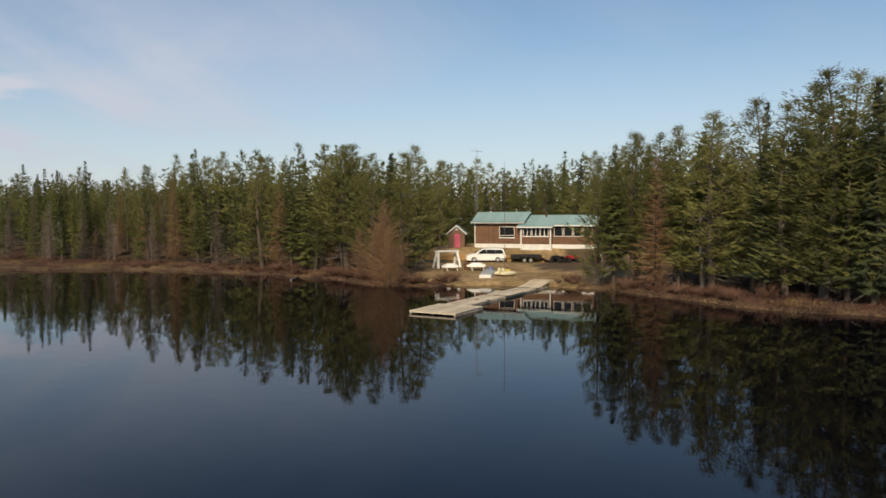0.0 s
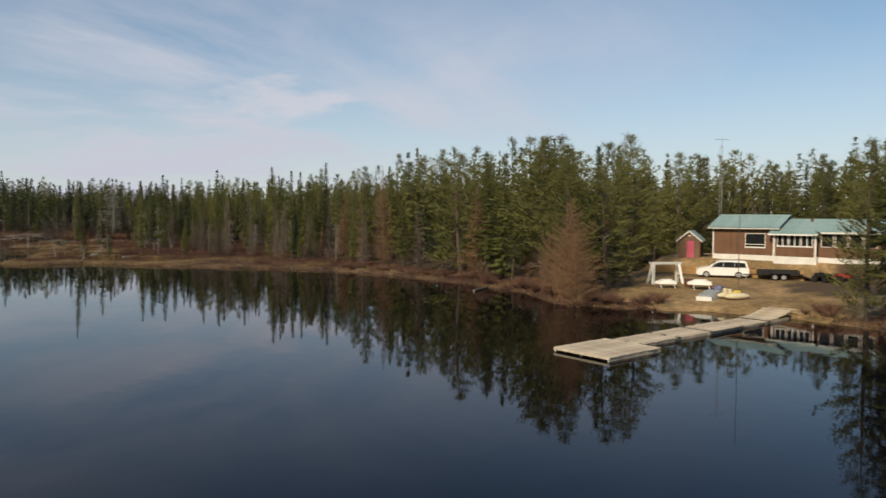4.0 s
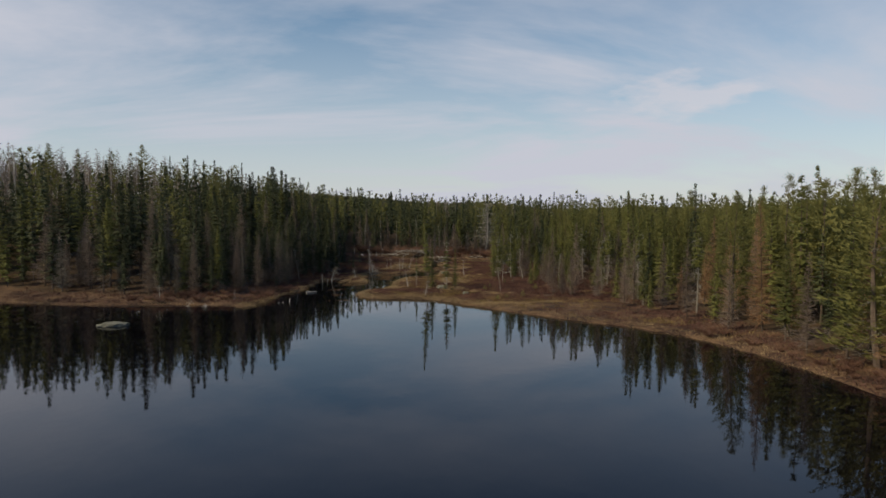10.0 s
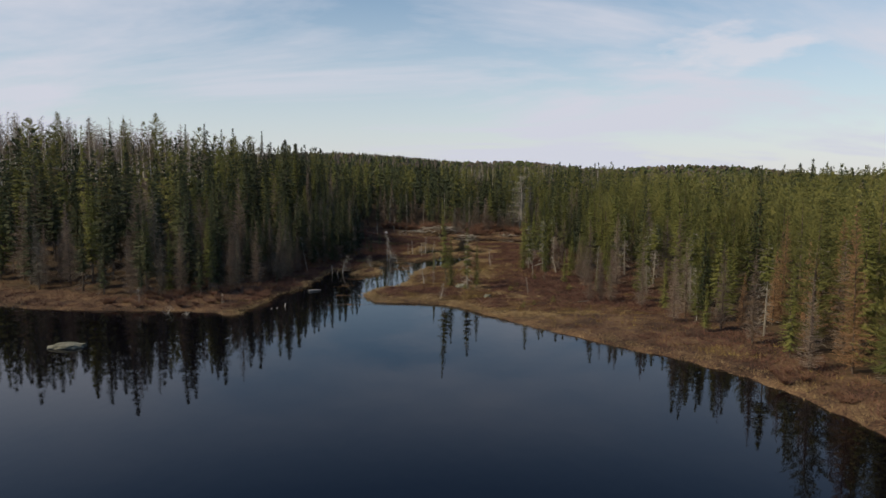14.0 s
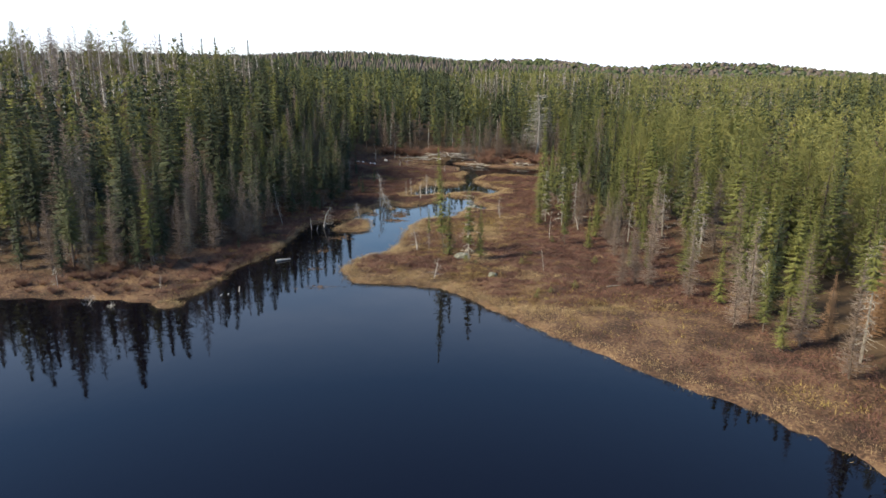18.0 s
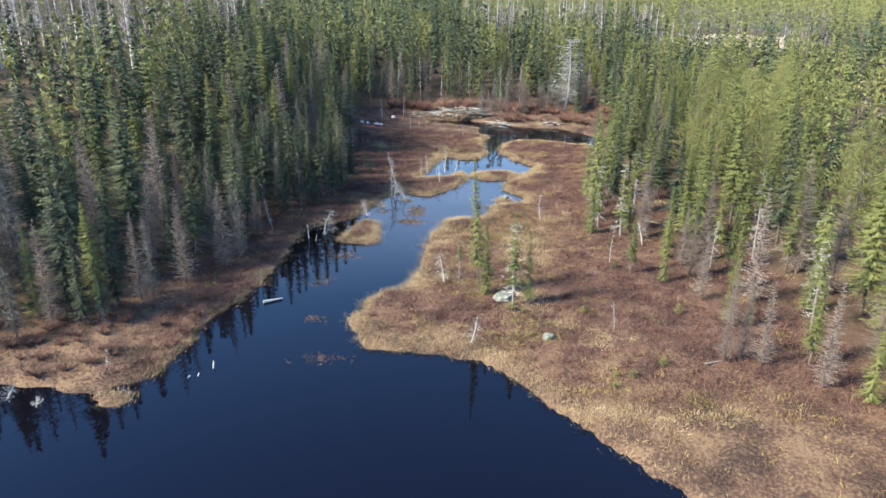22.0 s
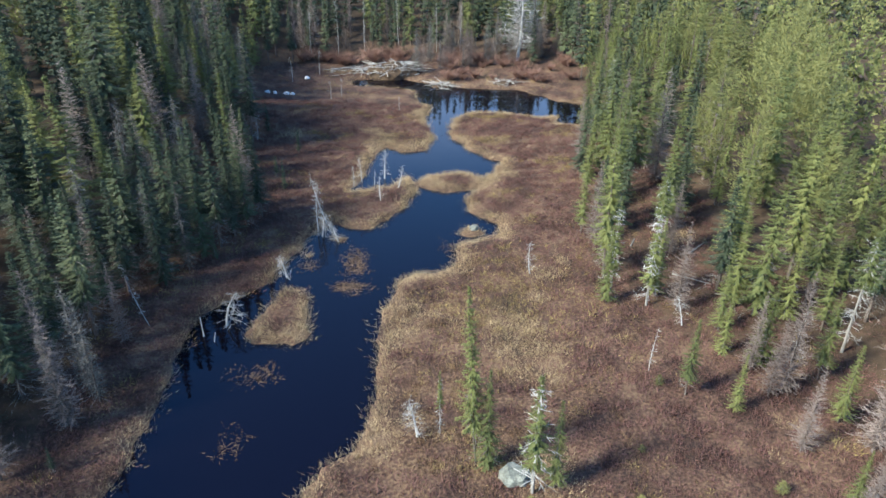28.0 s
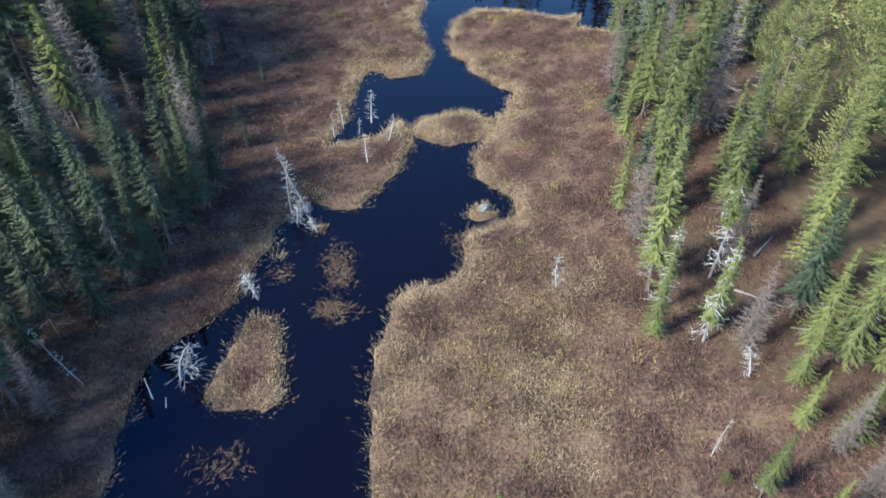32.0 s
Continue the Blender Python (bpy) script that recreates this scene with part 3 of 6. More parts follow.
def outline(kind, u, u0):
    """Share of the full radius at height u of the crown."""
    k = np.clip((u - u0) / (1 - u0), 0, 1)
    if kind == "pine":
        return np.clip(1 - k ** 1.9, 0, 1) * np.clip((u - u0) * 4 + 0.5, 0, 1) + 0.07
    return (1 - k) ** 0.9 * np.clip((u - u0) * 6 + 0.55, 0, 1) + 0.04


def crown(seed, H, R, u0, nb, ns, kind, size, wide=0.55):
    """Boughs in whorls round the stem, each a flat frond of twigs. kind: spruce, pine or bare. size: the length of an average twig, wide: its width as a share of that."""
    rng = np.random.default_rng(seed)
    if kind in ("bare", "broad"):
        return bare_crown(rng, seed, H, R, u0, nb, ns, size, wide, kind == "broad")
    spruce = kind == "spruce"
    per = 1 if nb < 100 else 6 if spruce else 4
    whorls = max(2, nb // per)
    k = (np.arange(whorls) + rng.uniform(0.1, 0.9, whorls)) / whorls
    k = np.repeat(np.clip(k, 0, 0.985 if nb > 99 else 0.95), per)
    nb = len(k)
    k = np.clip(k + rng.normal(0, 0.007 if spruce else 0.02, nb), 0, 0.985)
    u = u0 + (1 - u0) * k
    az = np.arange(nb) * 6.2832 / per + np.repeat(rng.uniform(0, 6.28, whorls), per) + rng.normal(0, 0.3, nb)
    lump = 0.9 + 0.16 * np.sin(az * 2 + u * 17 + seed) + 0.12 * np.sin(az + u * 31 + seed * 2)
    L = R * outline(kind, u, u0) * lump * (rng.uniform(0.7, 1.12, nb) if spruce else rng.uniform(0.45, 1.2, nb))
    flatway = np.stack([np.cos(az), np.sin(az), 0 * az], 1)
    side = np.stack([-np.sin(az), np.cos(az), 0 * az], 1)
    rise = (0.55 * k ** 1.6 - 0.38 if spruce else 0.12 + 0.6 * k ** 1.5) + rng.normal(0, 0.1 if spruce else 0.16, nb)
    curl = 0.28 if spruce else 0.18
    lo = 0.12 if spruce else 0.38
    s = lo + (1 - lo) * (np.arange(ns)[None] + rng.uniform(0.0, 0.9, (nb, ns))) / ns
    along = L[:, None] * s
    pos = flatway[:, None] * along[..., None]
    pos[..., 2] += (u * H)[:, None] + rise[:, None] * along + curl * along * s * s
    if not spruce:
        pos += rng.normal(0, 0.11, (nb, ns, 3))
    flip = np.where((np.arange(ns) % 2)[None] == 0, 1.0, -1.0)
    open_ = (1.15 - 0.55 * s if spruce else 1.0) * rng.uniform(0.5, 1.15, (nb, ns)) * flip
    sag = (-0.85 + 0.55 * s if spruce else 0.45 + 0.35 * s) + rng.normal(0, 0.35 if spruce else 0.55, (nb, ns))
    way = unit(flatway[:, None] * (0.55 + 0.5 * s)[..., None] + side[:, None] * open_[..., None] + np.stack([0 * sag, 0 * sag, sag + 0.5 * rise[:, None]], -1))
    nrm = np.array([0, 0, 0.7]) + flatway[:, None] + rng.normal(0, 0.2 if spruce else 0.32, (nb, ns, 3))
    full = np.clip(L / R, 0.12, 1)[:, None]
    ln = size * rng.uniform(0.65, 1.3, (nb, ns)) * (0.28 + 0.82 * full) * (1.35 - 0.65 * s if spruce else 1.0)
    across = unit(np.cross(way, nrm))
    half = across * (ln * wide * rng.uniform(0.75, 1.25, (nb, ns)) / 2)[..., None]
    V = [np.stack([pos - half, pos + half, pos + way * ln[..., None]], 2).reshape(-1, 3)]
    m = 6
    top = np.repeat([[0, 0, H * 0.955]], m, 0) + rng.normal(0, 0.03, (m, 3))
    tip = 0.05 if nb > 90 else 0.07
    top[:, 2] = H * (1.005 - tip)
    V.append(spray(top, unit(rng.normal(0, 0.22, (m, 3)) + (0, 0, 1)), np.full(m, tip * H), np.full(m, 0.09 if nb > 90 else 0.22), rng))
    V = np.concatenate(V)
    return V, np.arange(len(V)).reshape(-1, 3)


def bare_crown(rng, seed, H, R, u0, nb, ns, size, wide, broad=False):
    """Leafless boughs with fine twigs; broad: an egg-shaped crown of rising boughs."""
    k = (np.arange(nb) + rng.random(nb)) / nb
    k = np.clip(1 - (1 - k) ** 0.62, 0, 0.985)
    u = u0 + (1 - u0) * k
    az = np.arange(nb) * 2.39996 + rng.normal(0, 0.35, nb)
    lump = 0.88 + 0.12 * np.sin(az * 2 + u * 17 + seed) + 0.10 * np.sin(az + u * 31 + seed * 2)
    L = R * outline("pine" if broad else "spruce", u, u0) * lump * rng.uniform(0.72, 1.12, nb)
    out = unit(np.stack([np.cos(az), np.sin(az), (0.45 + 0.5 * k if broad else 0.10 + 0.3 * k) + rng.normal(0, 0.22 if broad else 0.08, nb)], 1))
    side = unit(np.stack([-np.sin(az), np.cos(az), rng.normal(0, 0.2, nb)], 1))
    s = 0.12 + 0.88 * (np.arange(ns)[None] + rng.uniform(0.1, 0.9, (nb, ns))) / ns
    pos = out[:, None] * (L[:, None] * s)[..., None]
    pos[..., 2] += (u * H)[:, None]
    fan = np.where((np.arange(ns) % 2)[None] == 0, 1.0, -1.0) * np.clip(1.2 - 0.75 * s, 0.15, 1) * rng.uniform(0.3, 1.2, (nb, ns))
    way = unit(out[:, None] * 0.75 + side[:, None] * fan[..., None] + rng.normal(0, 0.5, (nb, ns, 3)) + (0, 0, 0.12))
    ln = size * rng.uniform(0.65, 1.3, (nb, ns)) * (0.5 + 0.5 * np.clip(L / R, 0, 1))[:, None] * (1.2 - 0.5 * s)
    across = unit(np.cross(way, rng.normal(0, 1, (nb, ns, 3))))
    half = across * (ln * wide * rng.uniform(0.75, 1.25, (nb, ns)) / 2)[..., None]
    back = way * (ln * 0.2)[..., None]
    V = [np.stack([pos - half - back, pos + half - back, pos + way * (ln * 0.8)[..., None]], 2).reshape(-1, 3)]
    root = np.stack([np.zeros(nb), np.zeros(nb), u * H], 1)
    V.append(spray(root, out, L * 1.05, np.full(nb, 0.03), rng))
    V = np.concatenate(V)
    return V, np.arange(len(V)).reshape(-1, 3)


def trunk(seed, H, r, sides=6, lean=0.03):
    rng = np.random.default_rng(seed + 900)
    zs = np.array([-0.5, 0.0, 0.25, 0.55, 0.8, 1.0])
    V = []
    bend = rng.normal(0, lean * H * 0.25, 2)
    for k in zs:
        rad = r * (1.25 if k < 0 else 1 - 0.93 * max(k, 0) ** 0.9)
        a = np.arange(sides) * 6.283 / sides
        mid = bend * math.sin(max(k, 0) * 3.14)
        V.append(np.stack([mid[0] + rad * np.cos(a), mid[1] + rad * np.sin(a), np.full(sides, k * H if k >= 0 else -0.5)], 1))
    T = []
    for i in range(len(zs) - 1):
        for j in range(sides):
            a, b_, c, d = i * sides + j, i * sides + (j + 1) % sides, (i + 1) * sides + (j + 1) % sides, (i + 1) * sides + j
            T += [(a, b_, c), (a, c, d)]
    return np.concatenate(V), np.array(T)


def boughs(seed, H, lo, hi, n, L, drop=-0.1, w=0.05, forks=2, lean=None):
    """Bare dead branches with a few forks."""
    rng = np.random.default_rng(seed + 333)
    u, az = rng.uniform(lo, hi, n), rng.random(n) * 6.283
    root = np.stack([0 * u, 0 * u, u * H], 1)
    ln = L * rng.uniform(0.5, 1.1, n) * (1.1 - 0.6 * (u - lo) / max(hi - lo, 0.01))
    way = unit(np.stack([np.cos(az), np.sin(az), drop + rng.normal(0, 0.25, n)], 1))
    V = [spray(root, way, ln, np.full(n, w), rng), spray(root, way, ln, np.full(n, w), rng)]
    for _ in range(forks):
        k = rng.uniform(0.3, 0.9, n)
        V.append(spray(root + way * (ln * k)[:, None], unit(way + rng.normal(0, 0.6, (n, 3))), ln * 0.45, np.full(n, w * 0.7), rng))
    V = np.concatenate(V)
    return V, np.arange(len(V)).reshape(-1, 3)


# each kind of tree: a list of (part name, mesh) per variant
KINDS = {}


def kind_of_tree(kind, variants):
    KINDS[kind] = variants


def build_kinds():
    spruce, bright, pine, larch, red, snag, birch, scrag, grey, bush, ghost, broad = [], [], [], [], [], [], [], [], [], [], [], []
    for k in range(4):
        H = 12.0
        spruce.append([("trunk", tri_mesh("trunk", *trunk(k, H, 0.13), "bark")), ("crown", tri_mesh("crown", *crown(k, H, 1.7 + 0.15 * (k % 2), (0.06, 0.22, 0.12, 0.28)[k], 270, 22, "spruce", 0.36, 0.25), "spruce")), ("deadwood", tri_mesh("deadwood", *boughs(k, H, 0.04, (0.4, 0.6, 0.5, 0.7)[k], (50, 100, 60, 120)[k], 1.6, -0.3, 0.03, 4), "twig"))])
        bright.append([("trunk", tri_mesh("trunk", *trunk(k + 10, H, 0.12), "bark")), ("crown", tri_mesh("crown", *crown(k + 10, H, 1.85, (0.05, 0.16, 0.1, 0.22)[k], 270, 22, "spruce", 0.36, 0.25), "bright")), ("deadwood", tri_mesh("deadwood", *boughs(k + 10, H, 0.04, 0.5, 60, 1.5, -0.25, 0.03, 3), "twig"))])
        pine.append([("trunk", tri_mesh("trunk", *trunk(k + 20, H, 0.16, 6, 0.06), "bark")), ("crown", tri_mesh("crown", *crown(k + 20, H, 2.25, (0.06, 0.15, 0.09, 0.22)[k], 184, 34, "pine", 0.33, 0.25), "pine")), ("deadwood", tri_mesh("deadwood", *boughs(k + 20, H, 0.06, 0.7, 70, 1.5, -0.15, 0.03, 4), "twig"))])
        for lst, mat in ((larch, "larch"), (red, "larch_red")):
            lst.append([("trunk", tri_mesh("trunk", *trunk(k + 30, 10.0, 0.09), "bark")), ("crown", tri_mesh("crown", *crown(k + 30, 10.0, 1.7, 0.05, 180 if mat == "larch" else 260, 19 if mat == "larch" else 24, "bare", 0.5 if mat == "larch" else 0.42, 0.075), mat))])
        snag.append([("trunk", tri_mesh("trunk", *trunk(k + 40, 5.0, 0.09, 6, 0.1), "dead")), ("branchwork", tri_mesh("branchwork", *boughs(k + 40, 5.0, 0.2, 0.98, 44 + 10 * (k % 2), 1.0, -0.1, 0.028, 6), "dead"))])
        birch.append([("trunk", tri_mesh("trunk", *trunk(k + 50, 13.0, 0.13, 6, 0.08), "birchbark")), ("crown", tri_mesh("crown", *crown(k + 50, 13.0, 2.2, 0.4, 60, 14, "bare", 1.0, 0.06), "birchtwig")), ("branchwork", tri_mesh("branchwork", *boughs(k + 50, 13.0, 0.4, 0.9, 14, 2.6, 1.1, 0.09, 1), "birchbark"))])
        scrag.append([("trunk", tri_mesh("trunk", *trunk(k + 60, 9.0, 0.10, 6, 0.06), "twig")), ("crown", tri_mesh("crown", *crown(k + 60, 9.0, (0.85, 1.05, 0.8, 0.9)[k], (0.25, 0.55, 0.3, 0.45)[k], 108, 12, "spruce", 0.36, 0.32), "bright")), ("deadwood", tri_mesh("deadwood", *boughs(k + 60, 9.0, 0.12, 0.9, 75, 1.1, -0.35, 0.04, 4), "dead"))])
        grey.append([("trunk", tri_mesh("trunk", *trunk(k + 70, 10.0, 0.09), "bark")), ("crown", tri_mesh("crown", *crown(k + 70, 10.0, 1.25, 0.06, 170, 13, "bare", 0.5, 0.085), "greytwig")), ("deadwood", tri_mesh("deadwood", *boughs(k + 70, 10.0, 0.05, 0.9, 90, 1.4, -0.5, 0.03, 4), "twig"))])
    for k in range(4):
        bush.append([("branchwork", tri_mesh("branchwork", *boughs(k + 80, 1.0, 0.0, 0.06, 90, 1.05, 1.25, 0.02, 6), "bushtwig"))])
        ghost.append([("trunk", tri_mesh("trunk", *trunk(k + 90, 14.0, 0.17, 6, 0.05), "dead")), ("crown", tri_mesh("crown", *crown(k + 90, 14.0, 2.5, 0.14, 170, 13, "bare", 0.7, 0.06), "ghosttwig")), ("branchwork", tri_mesh("branchwork", *boughs(k + 90, 14.0, 0.14, 0.95, 80, 2.6, 0.15, 0.07, 4), "dead"))])
        broad.append([("trunk", tri_mesh("trunk", *trunk(k + 170, 10.0, 0.13), "bark")), ("crown", tri_mesh("crown", *crown(k + 170, 10.0, 3.6, 0.02, 380, 34, "broad", 0.42, 0.055), "larch_red"))])
    kind_of_tree("broad", broad), kind_of_tree("bush", bush), kind_of_tree("ghost", ghost)
    kind_of_tree("grey", grey), kind_of_tree("spruce", spruce), kind_of_tree("bright", bright), kind_of_tree("pine", pine), kind_of_tree("larch", larch)
    kind_of_tree("red", red), kind_of_tree("snag", snag), kind_of_tree("birch", birch), kind_of_tree("scrag", scrag)


build_kinds()
TREES = {
    "spruce": ("spruce_tree", "dark green narrow spruce at the forest edge", "spruce tree", 12.0),
    "bright": ("young_spruce", "yellow-green young spruce standing in the bog", "spruce tree", 12.0),
    "pine": ("pine_tree", "yellow-green jack pine with an uneven crown", "pine tree", 12.0),
    "larch": ("larch_tree", "bare grey-brown larch with fine twigs", "larch tree", 10.0),
    "red": ("larch_tree", "bare rusty-brown larch with fine twigs", "larch tree", 10.0),
    "broad": ("larch_tree", "broad rusty-brown bare larch on the shore", "larch tree", 10.0),
    "snag": ("dead_tree", "bleached bare dead tree with broken boughs", "dead tree", 5.0),
    "grey": ("dead_spruce", "grey dead spruce hung with lichen", "spruce tree", 10.0),
    "birch": ("birch_tree", "leafless white-stemmed birch on the hillside", "birch tree", 13.0),
    "bush": ("bare_shrub", "leafless red-brown shrub at the water's edge", "shrub", 1.0),
    "ghost": ("dead_tree", "tall bleached leafless tree behind the pond", "dead tree", 14.0),
    "scrag": ("spruce_tree", "scraggy half-dead spruce with grey hanging boughs", "spruce tree", 9.0),
}
trng = random.Random(11)


def plant(kind, x, y, H, wide=1.0, lean=(0, 0), turn=None, label="", variant=None, z=None):
    name, text, cat, base = TREES[kind]
    v = KINDS[kind][trng.randrange(4) if variant is None else variant]
    s = H / base
    z = float(height(x, y)) if z is None else z
    root = thing(name, pose(x, y, z - 0.05, lean[0], lean[1], trng.uniform(0, 360) if turn is None else turn), label or text, cat, cat + "s by the lake")
    root.scale = (s * wide, s * wide, s)
    for pn, me in v:
        ob = new(pn, me)
        ob.parent = root
        if pn in ("deadwood", "branchwork"):
            tagged(ob, kind="stuff")
    return root


# ---- the forest ----
PLANTED = []


def put(kind, x, y, H, **kw):
    PLANTED.append((x, y))
    return plant(kind, x, y, H, **kw)


# trees that stand out by themselves
put("bright", 0.15, 9.6, 12.3, wide=0.6, variant=3, lean=(0, -3), turn=0, label="tall slender yellow-green spruce with a ragged top alone in the bog")
put("bright", 0.75, 9.2, 7.2, wide=0.95, variant=0, label="dense yellow-green young spruce beside a taller tree in the bog")
put("scrag", -1.6, 12.4, 5.0, wide=0.7, variant=3)
put("scrag", 2.9, 7.0, 8.4, wide=1.2, variant=0)
put("bright", 4.2, 7.2, 6.4, wide=0.9, variant=2)
for x, y, H in ((21, 13, 9.5), (23.5, 7.5, 10.5), (19.3, 8, 6.5), (20, -3, 7), (17.5, -2.5, 6), (19, -2, 6.5), (23, -6, 8), (26, -12, 9), (24, -14, 7.5), (28, -24, 9), (28.5, -33, 8), (29.5, -45, 9), (20, 3, 6), (27.5, -18, 9)):
    put("larch", x, y, H)
for x, y, H in ((23, 10, 6), (13, 25, 6.5), (17, 25, 7), (27, 5, 6.5), (20, 4, 4), (21.5, 3, 3.5), (21, 16, 7), (25, -8, 6), (19, 17.5, 5), (23.5, -3, 7), (26, -15, 6.5), (25.5, -19, 5), (29, -29, 8), (30.5, -40, 9)):
    put("bright", x, y, H, wide=1.1)
for x, y, H in ((16, 24, 9), (14.2, 27, 8), (26, 2, 9), (28, -8, 10), (30.5, -21, 10.5), (27, 16, 10), (18.5, 29, 9)):
    put("scrag", x, y, H)
EDGE = {
    "bright": ((14.6, 13.6, 6), (23.9, 13.8, 7), (17.1, 11.8, 4.5), (19.9, 20.0, 6.5), (25.0, 20.1, 7.5), (-31.3, 4.6, 10), (-36.4, 4.6, 8)),
    "spruce": ((-27.2, 22.9, 10), (-30.6, 6.2, 10), (-32.0, 3.1, 8), (-39.1, 3.5, 11)),
    "larch": ((20.0, 15.5, 6.5), (19.9, 12.8, 6.5), (-26.6, 20.0, 9), (-23.2, 24.3, 7), (-25.9, 29.2, 9), (-34.5, 3.1, 9), (-26.7, 11.6, 9), (-24.2, 15.7, 9), (-29.3, 7.9, 8)),
    "grey": ((-24.4, 15.7, 8), (-24.1, 19.1, 9), (-20.4, 34.3, 8), (-22.7, 33.6, 9), (-36.2, 0.9, 8), (-28.7, 9.1, 8), (-23.1, 17.9, 8)),
}
for kind, spots in EDGE.items():
    for x, y, H in spots:
        put(kind, x, y, H, wide=1.0)
for x, y, H, w, v in ((23.3, -77.4, 6.4, 1.15, 1), (24.0, -76.2, 8.6, 1.15, 0), (24.8, -74.8, 5.6, 1.0, 2), (26.0, -71.5, 5.8, 0.9, 3), (24.9, -75.4, 7.2, 1.2, 2)):
    put("broad", x, y, H, wide=w, variant=v)
put("pine", 32.0, -73.2, 13.6, wide=1.6, label="yellow-green pine beside the clearing")
put("spruce", 32.4, -73.9, 5.0, wide=1.6, label="low bushy dark spruce beside the clearing")
put("spruce", 33.4, -72.8, 4.2, wide=1.8)
put("pine", 28.5, -71.2, 13.5, wide=1.3)
for x, y, H, k, w in ((32.2, -95.8, 12.4, "pine", 1.2), (31.8, -97.4, 12.8, "bright", 1.5), (33.6, -98.8, 14.5, "pine", 1.4), (31.0, -101.6, 12.6, "red", 1.3), (31.8, -103.4, 13.6, "bright", 0.9), (33.6, -101.2, 14.2, "pine", 1.2), (31.3, -106.4, 15.4, "pine", 1.6), (33.4, -105.2, 14.2, "scrag", 1.6),
                      (32.3, -109.6, 16.4, "pine", 1.4), (29.6, -110.8, 12.5, "spruce", 1.4), (30.0, -112.4, 15.6, "pine", 1.4), (28.6, -115.2, 17.8, "pine", 1.7), (27.4, -116.9, 14.5, "bright", 1.4), (26.9, -118.6, 16.4, "spruce", 1.4), (30.6, -117.2, 17.4, "pine", 1.5), (29.0, -119.8, 16.6, "pine", 1.5), (27.3, -121.8, 16.0, "pine", 1.4),
                      (36, -98.5, 14.2, "pine", 1.3), (37, -102, 15, "pine", 1.3), (36, -106, 15.2, "pine", 1.3), (36, -110, 16.2, "spruce", 1.3), (35, -114, 17, "pine", 1.4), (34, -118.5, 17.2, "pine", 1.4),
                      (31.6, -51.0, 14.2, "pine", 1.6), (31.8, -58.4, 13.6, "bright", 1.35), (32.4, -64.4, 14.8, "pine", 1.7), (33.6, -62.8, 14.6, "pine", 1.4), (38.2, -70.4, 14.6, "pine", 1.5), (35.6, -68.6, 14.0, "spruce", 1.3), (62, -59, 15.2, "pine", 1.4), (65, -60.5, 14.8, "pine", 1.3), (31.2, -54.6, 10.5, "red", 1.5), (32.6, -69.0, 10.5, "bright", 1.4)):
    put(k, x, y, H, wide=w)
put("pine", -76.6, 110, 17.5, label="tall pine standing above the hill forest")
put("spruce", -52, 128, 18.0, wide=0.8)
put("pine", -84, 107, 14.5), put("pine", -98, 100, 15), put("pine", -57, 117, 14.5)
for x, y, H in ((-66, 118, 17), (-62, 121, 16.5), (-70, 114, 16), (-59.5, 124, 17)):
    put("spruce", x, y, H, wide=0.8)
for x, y, H in ((73, -80.5, 16.5), (75, -84.5, 17), (74, -88.5, 16), (77, -82.5, 17.5), (76, -91.5, 16.5), (78, -87.5, 17), (74, -95.5, 15)):
    put("pine", x, y, H)
for i in range(22):
    put(("spruce", "spruce", "pine", "bright")[i % 4], 73.5 + (i * 37 % 11) * 0.8, -61.0 - i * 1.75, 11.5 + (i * 53 % 17) * 0.25, wide=1.1)
put("ghost", 22.0, 98.5, 15.0, wide=1.7, variant=0)
put("grey", 25.0, 100.5, 12.0, wide=1.4)
for i in range(38):
    put(("larch", "grey", "larch")[i % 3], 4 + (i * 29 % 47) * 0.56, 94.5 + (i * 17 % 13) * 0.75, 3.2 + (i * 13 % 9) * 0.6, wide=1.2)
for x, y, H in ((-12.5, 60, 3.0), (-14.5, 53, 2.6), (-13.5, 50, 3.4), (-18.5, 36, 3.0), (-24, 12, 2.0), (-16.5, 66, 4.0)):
    put("spruce", x, y, H, wide=1.1, label="small dark spruce at the edge of the bog")
for x, y, H in ((-15.3, 43.8, 8.5), (-16.4, 41.7, 9.5), (-17.3, 39.8, 8.0), (-18.3, 38.0, 10.0), (-19.4, 36.3, 9.0), (-20.6, 35.2, 10.5), (-22.3, 34.4, 9.5), (-24.5, 33.8, 11.0), (-17.8, 42.6, 11.0), (-19.9, 39.6, 11.5), (-22.0, 37.2, 11.5), (-25.3, 29.0, 9.5), (-26.7, 27.2, 10.5), (-28.0, 26.2, 9.0), (-24.4, 30.8, 10.0), (-27.3, 21.0, 9.5), (-27.9, 18.4, 10.0), (-28.6, 14.6, 9.0)):
    put("spruce", x, y, H, wide=1.15)
put("spruce", -30.5, 3.4, 5.5, wide=0.9), put("spruce", -38.0, -1.0, 6.5, wide=0.9)

# the forest, row behind row: single trees along its edge, the rest as one mass
frng = np.random.default_rng(21)
step = 3.3
ax, ay = np.meshgrid(np.arange(-210, 190, step), np.arange(-150, 330, step))
ax, ay = (ax + frng.uniform(-1.4, 1.4, ax.shape)).ravel(), (ay + frng.uniform(-1.4, 1.4, ay.shape)).ravel()
f = signed(ax, ay, OPEN)
lot = signed(ax, ay, CLEARING)
crowd = np.min(np.hypot(ax[:, None] - np.array([p[0] for p in PLANTED]), ay[:, None] - np.array([p[1] for p in PLANTED])), 1)
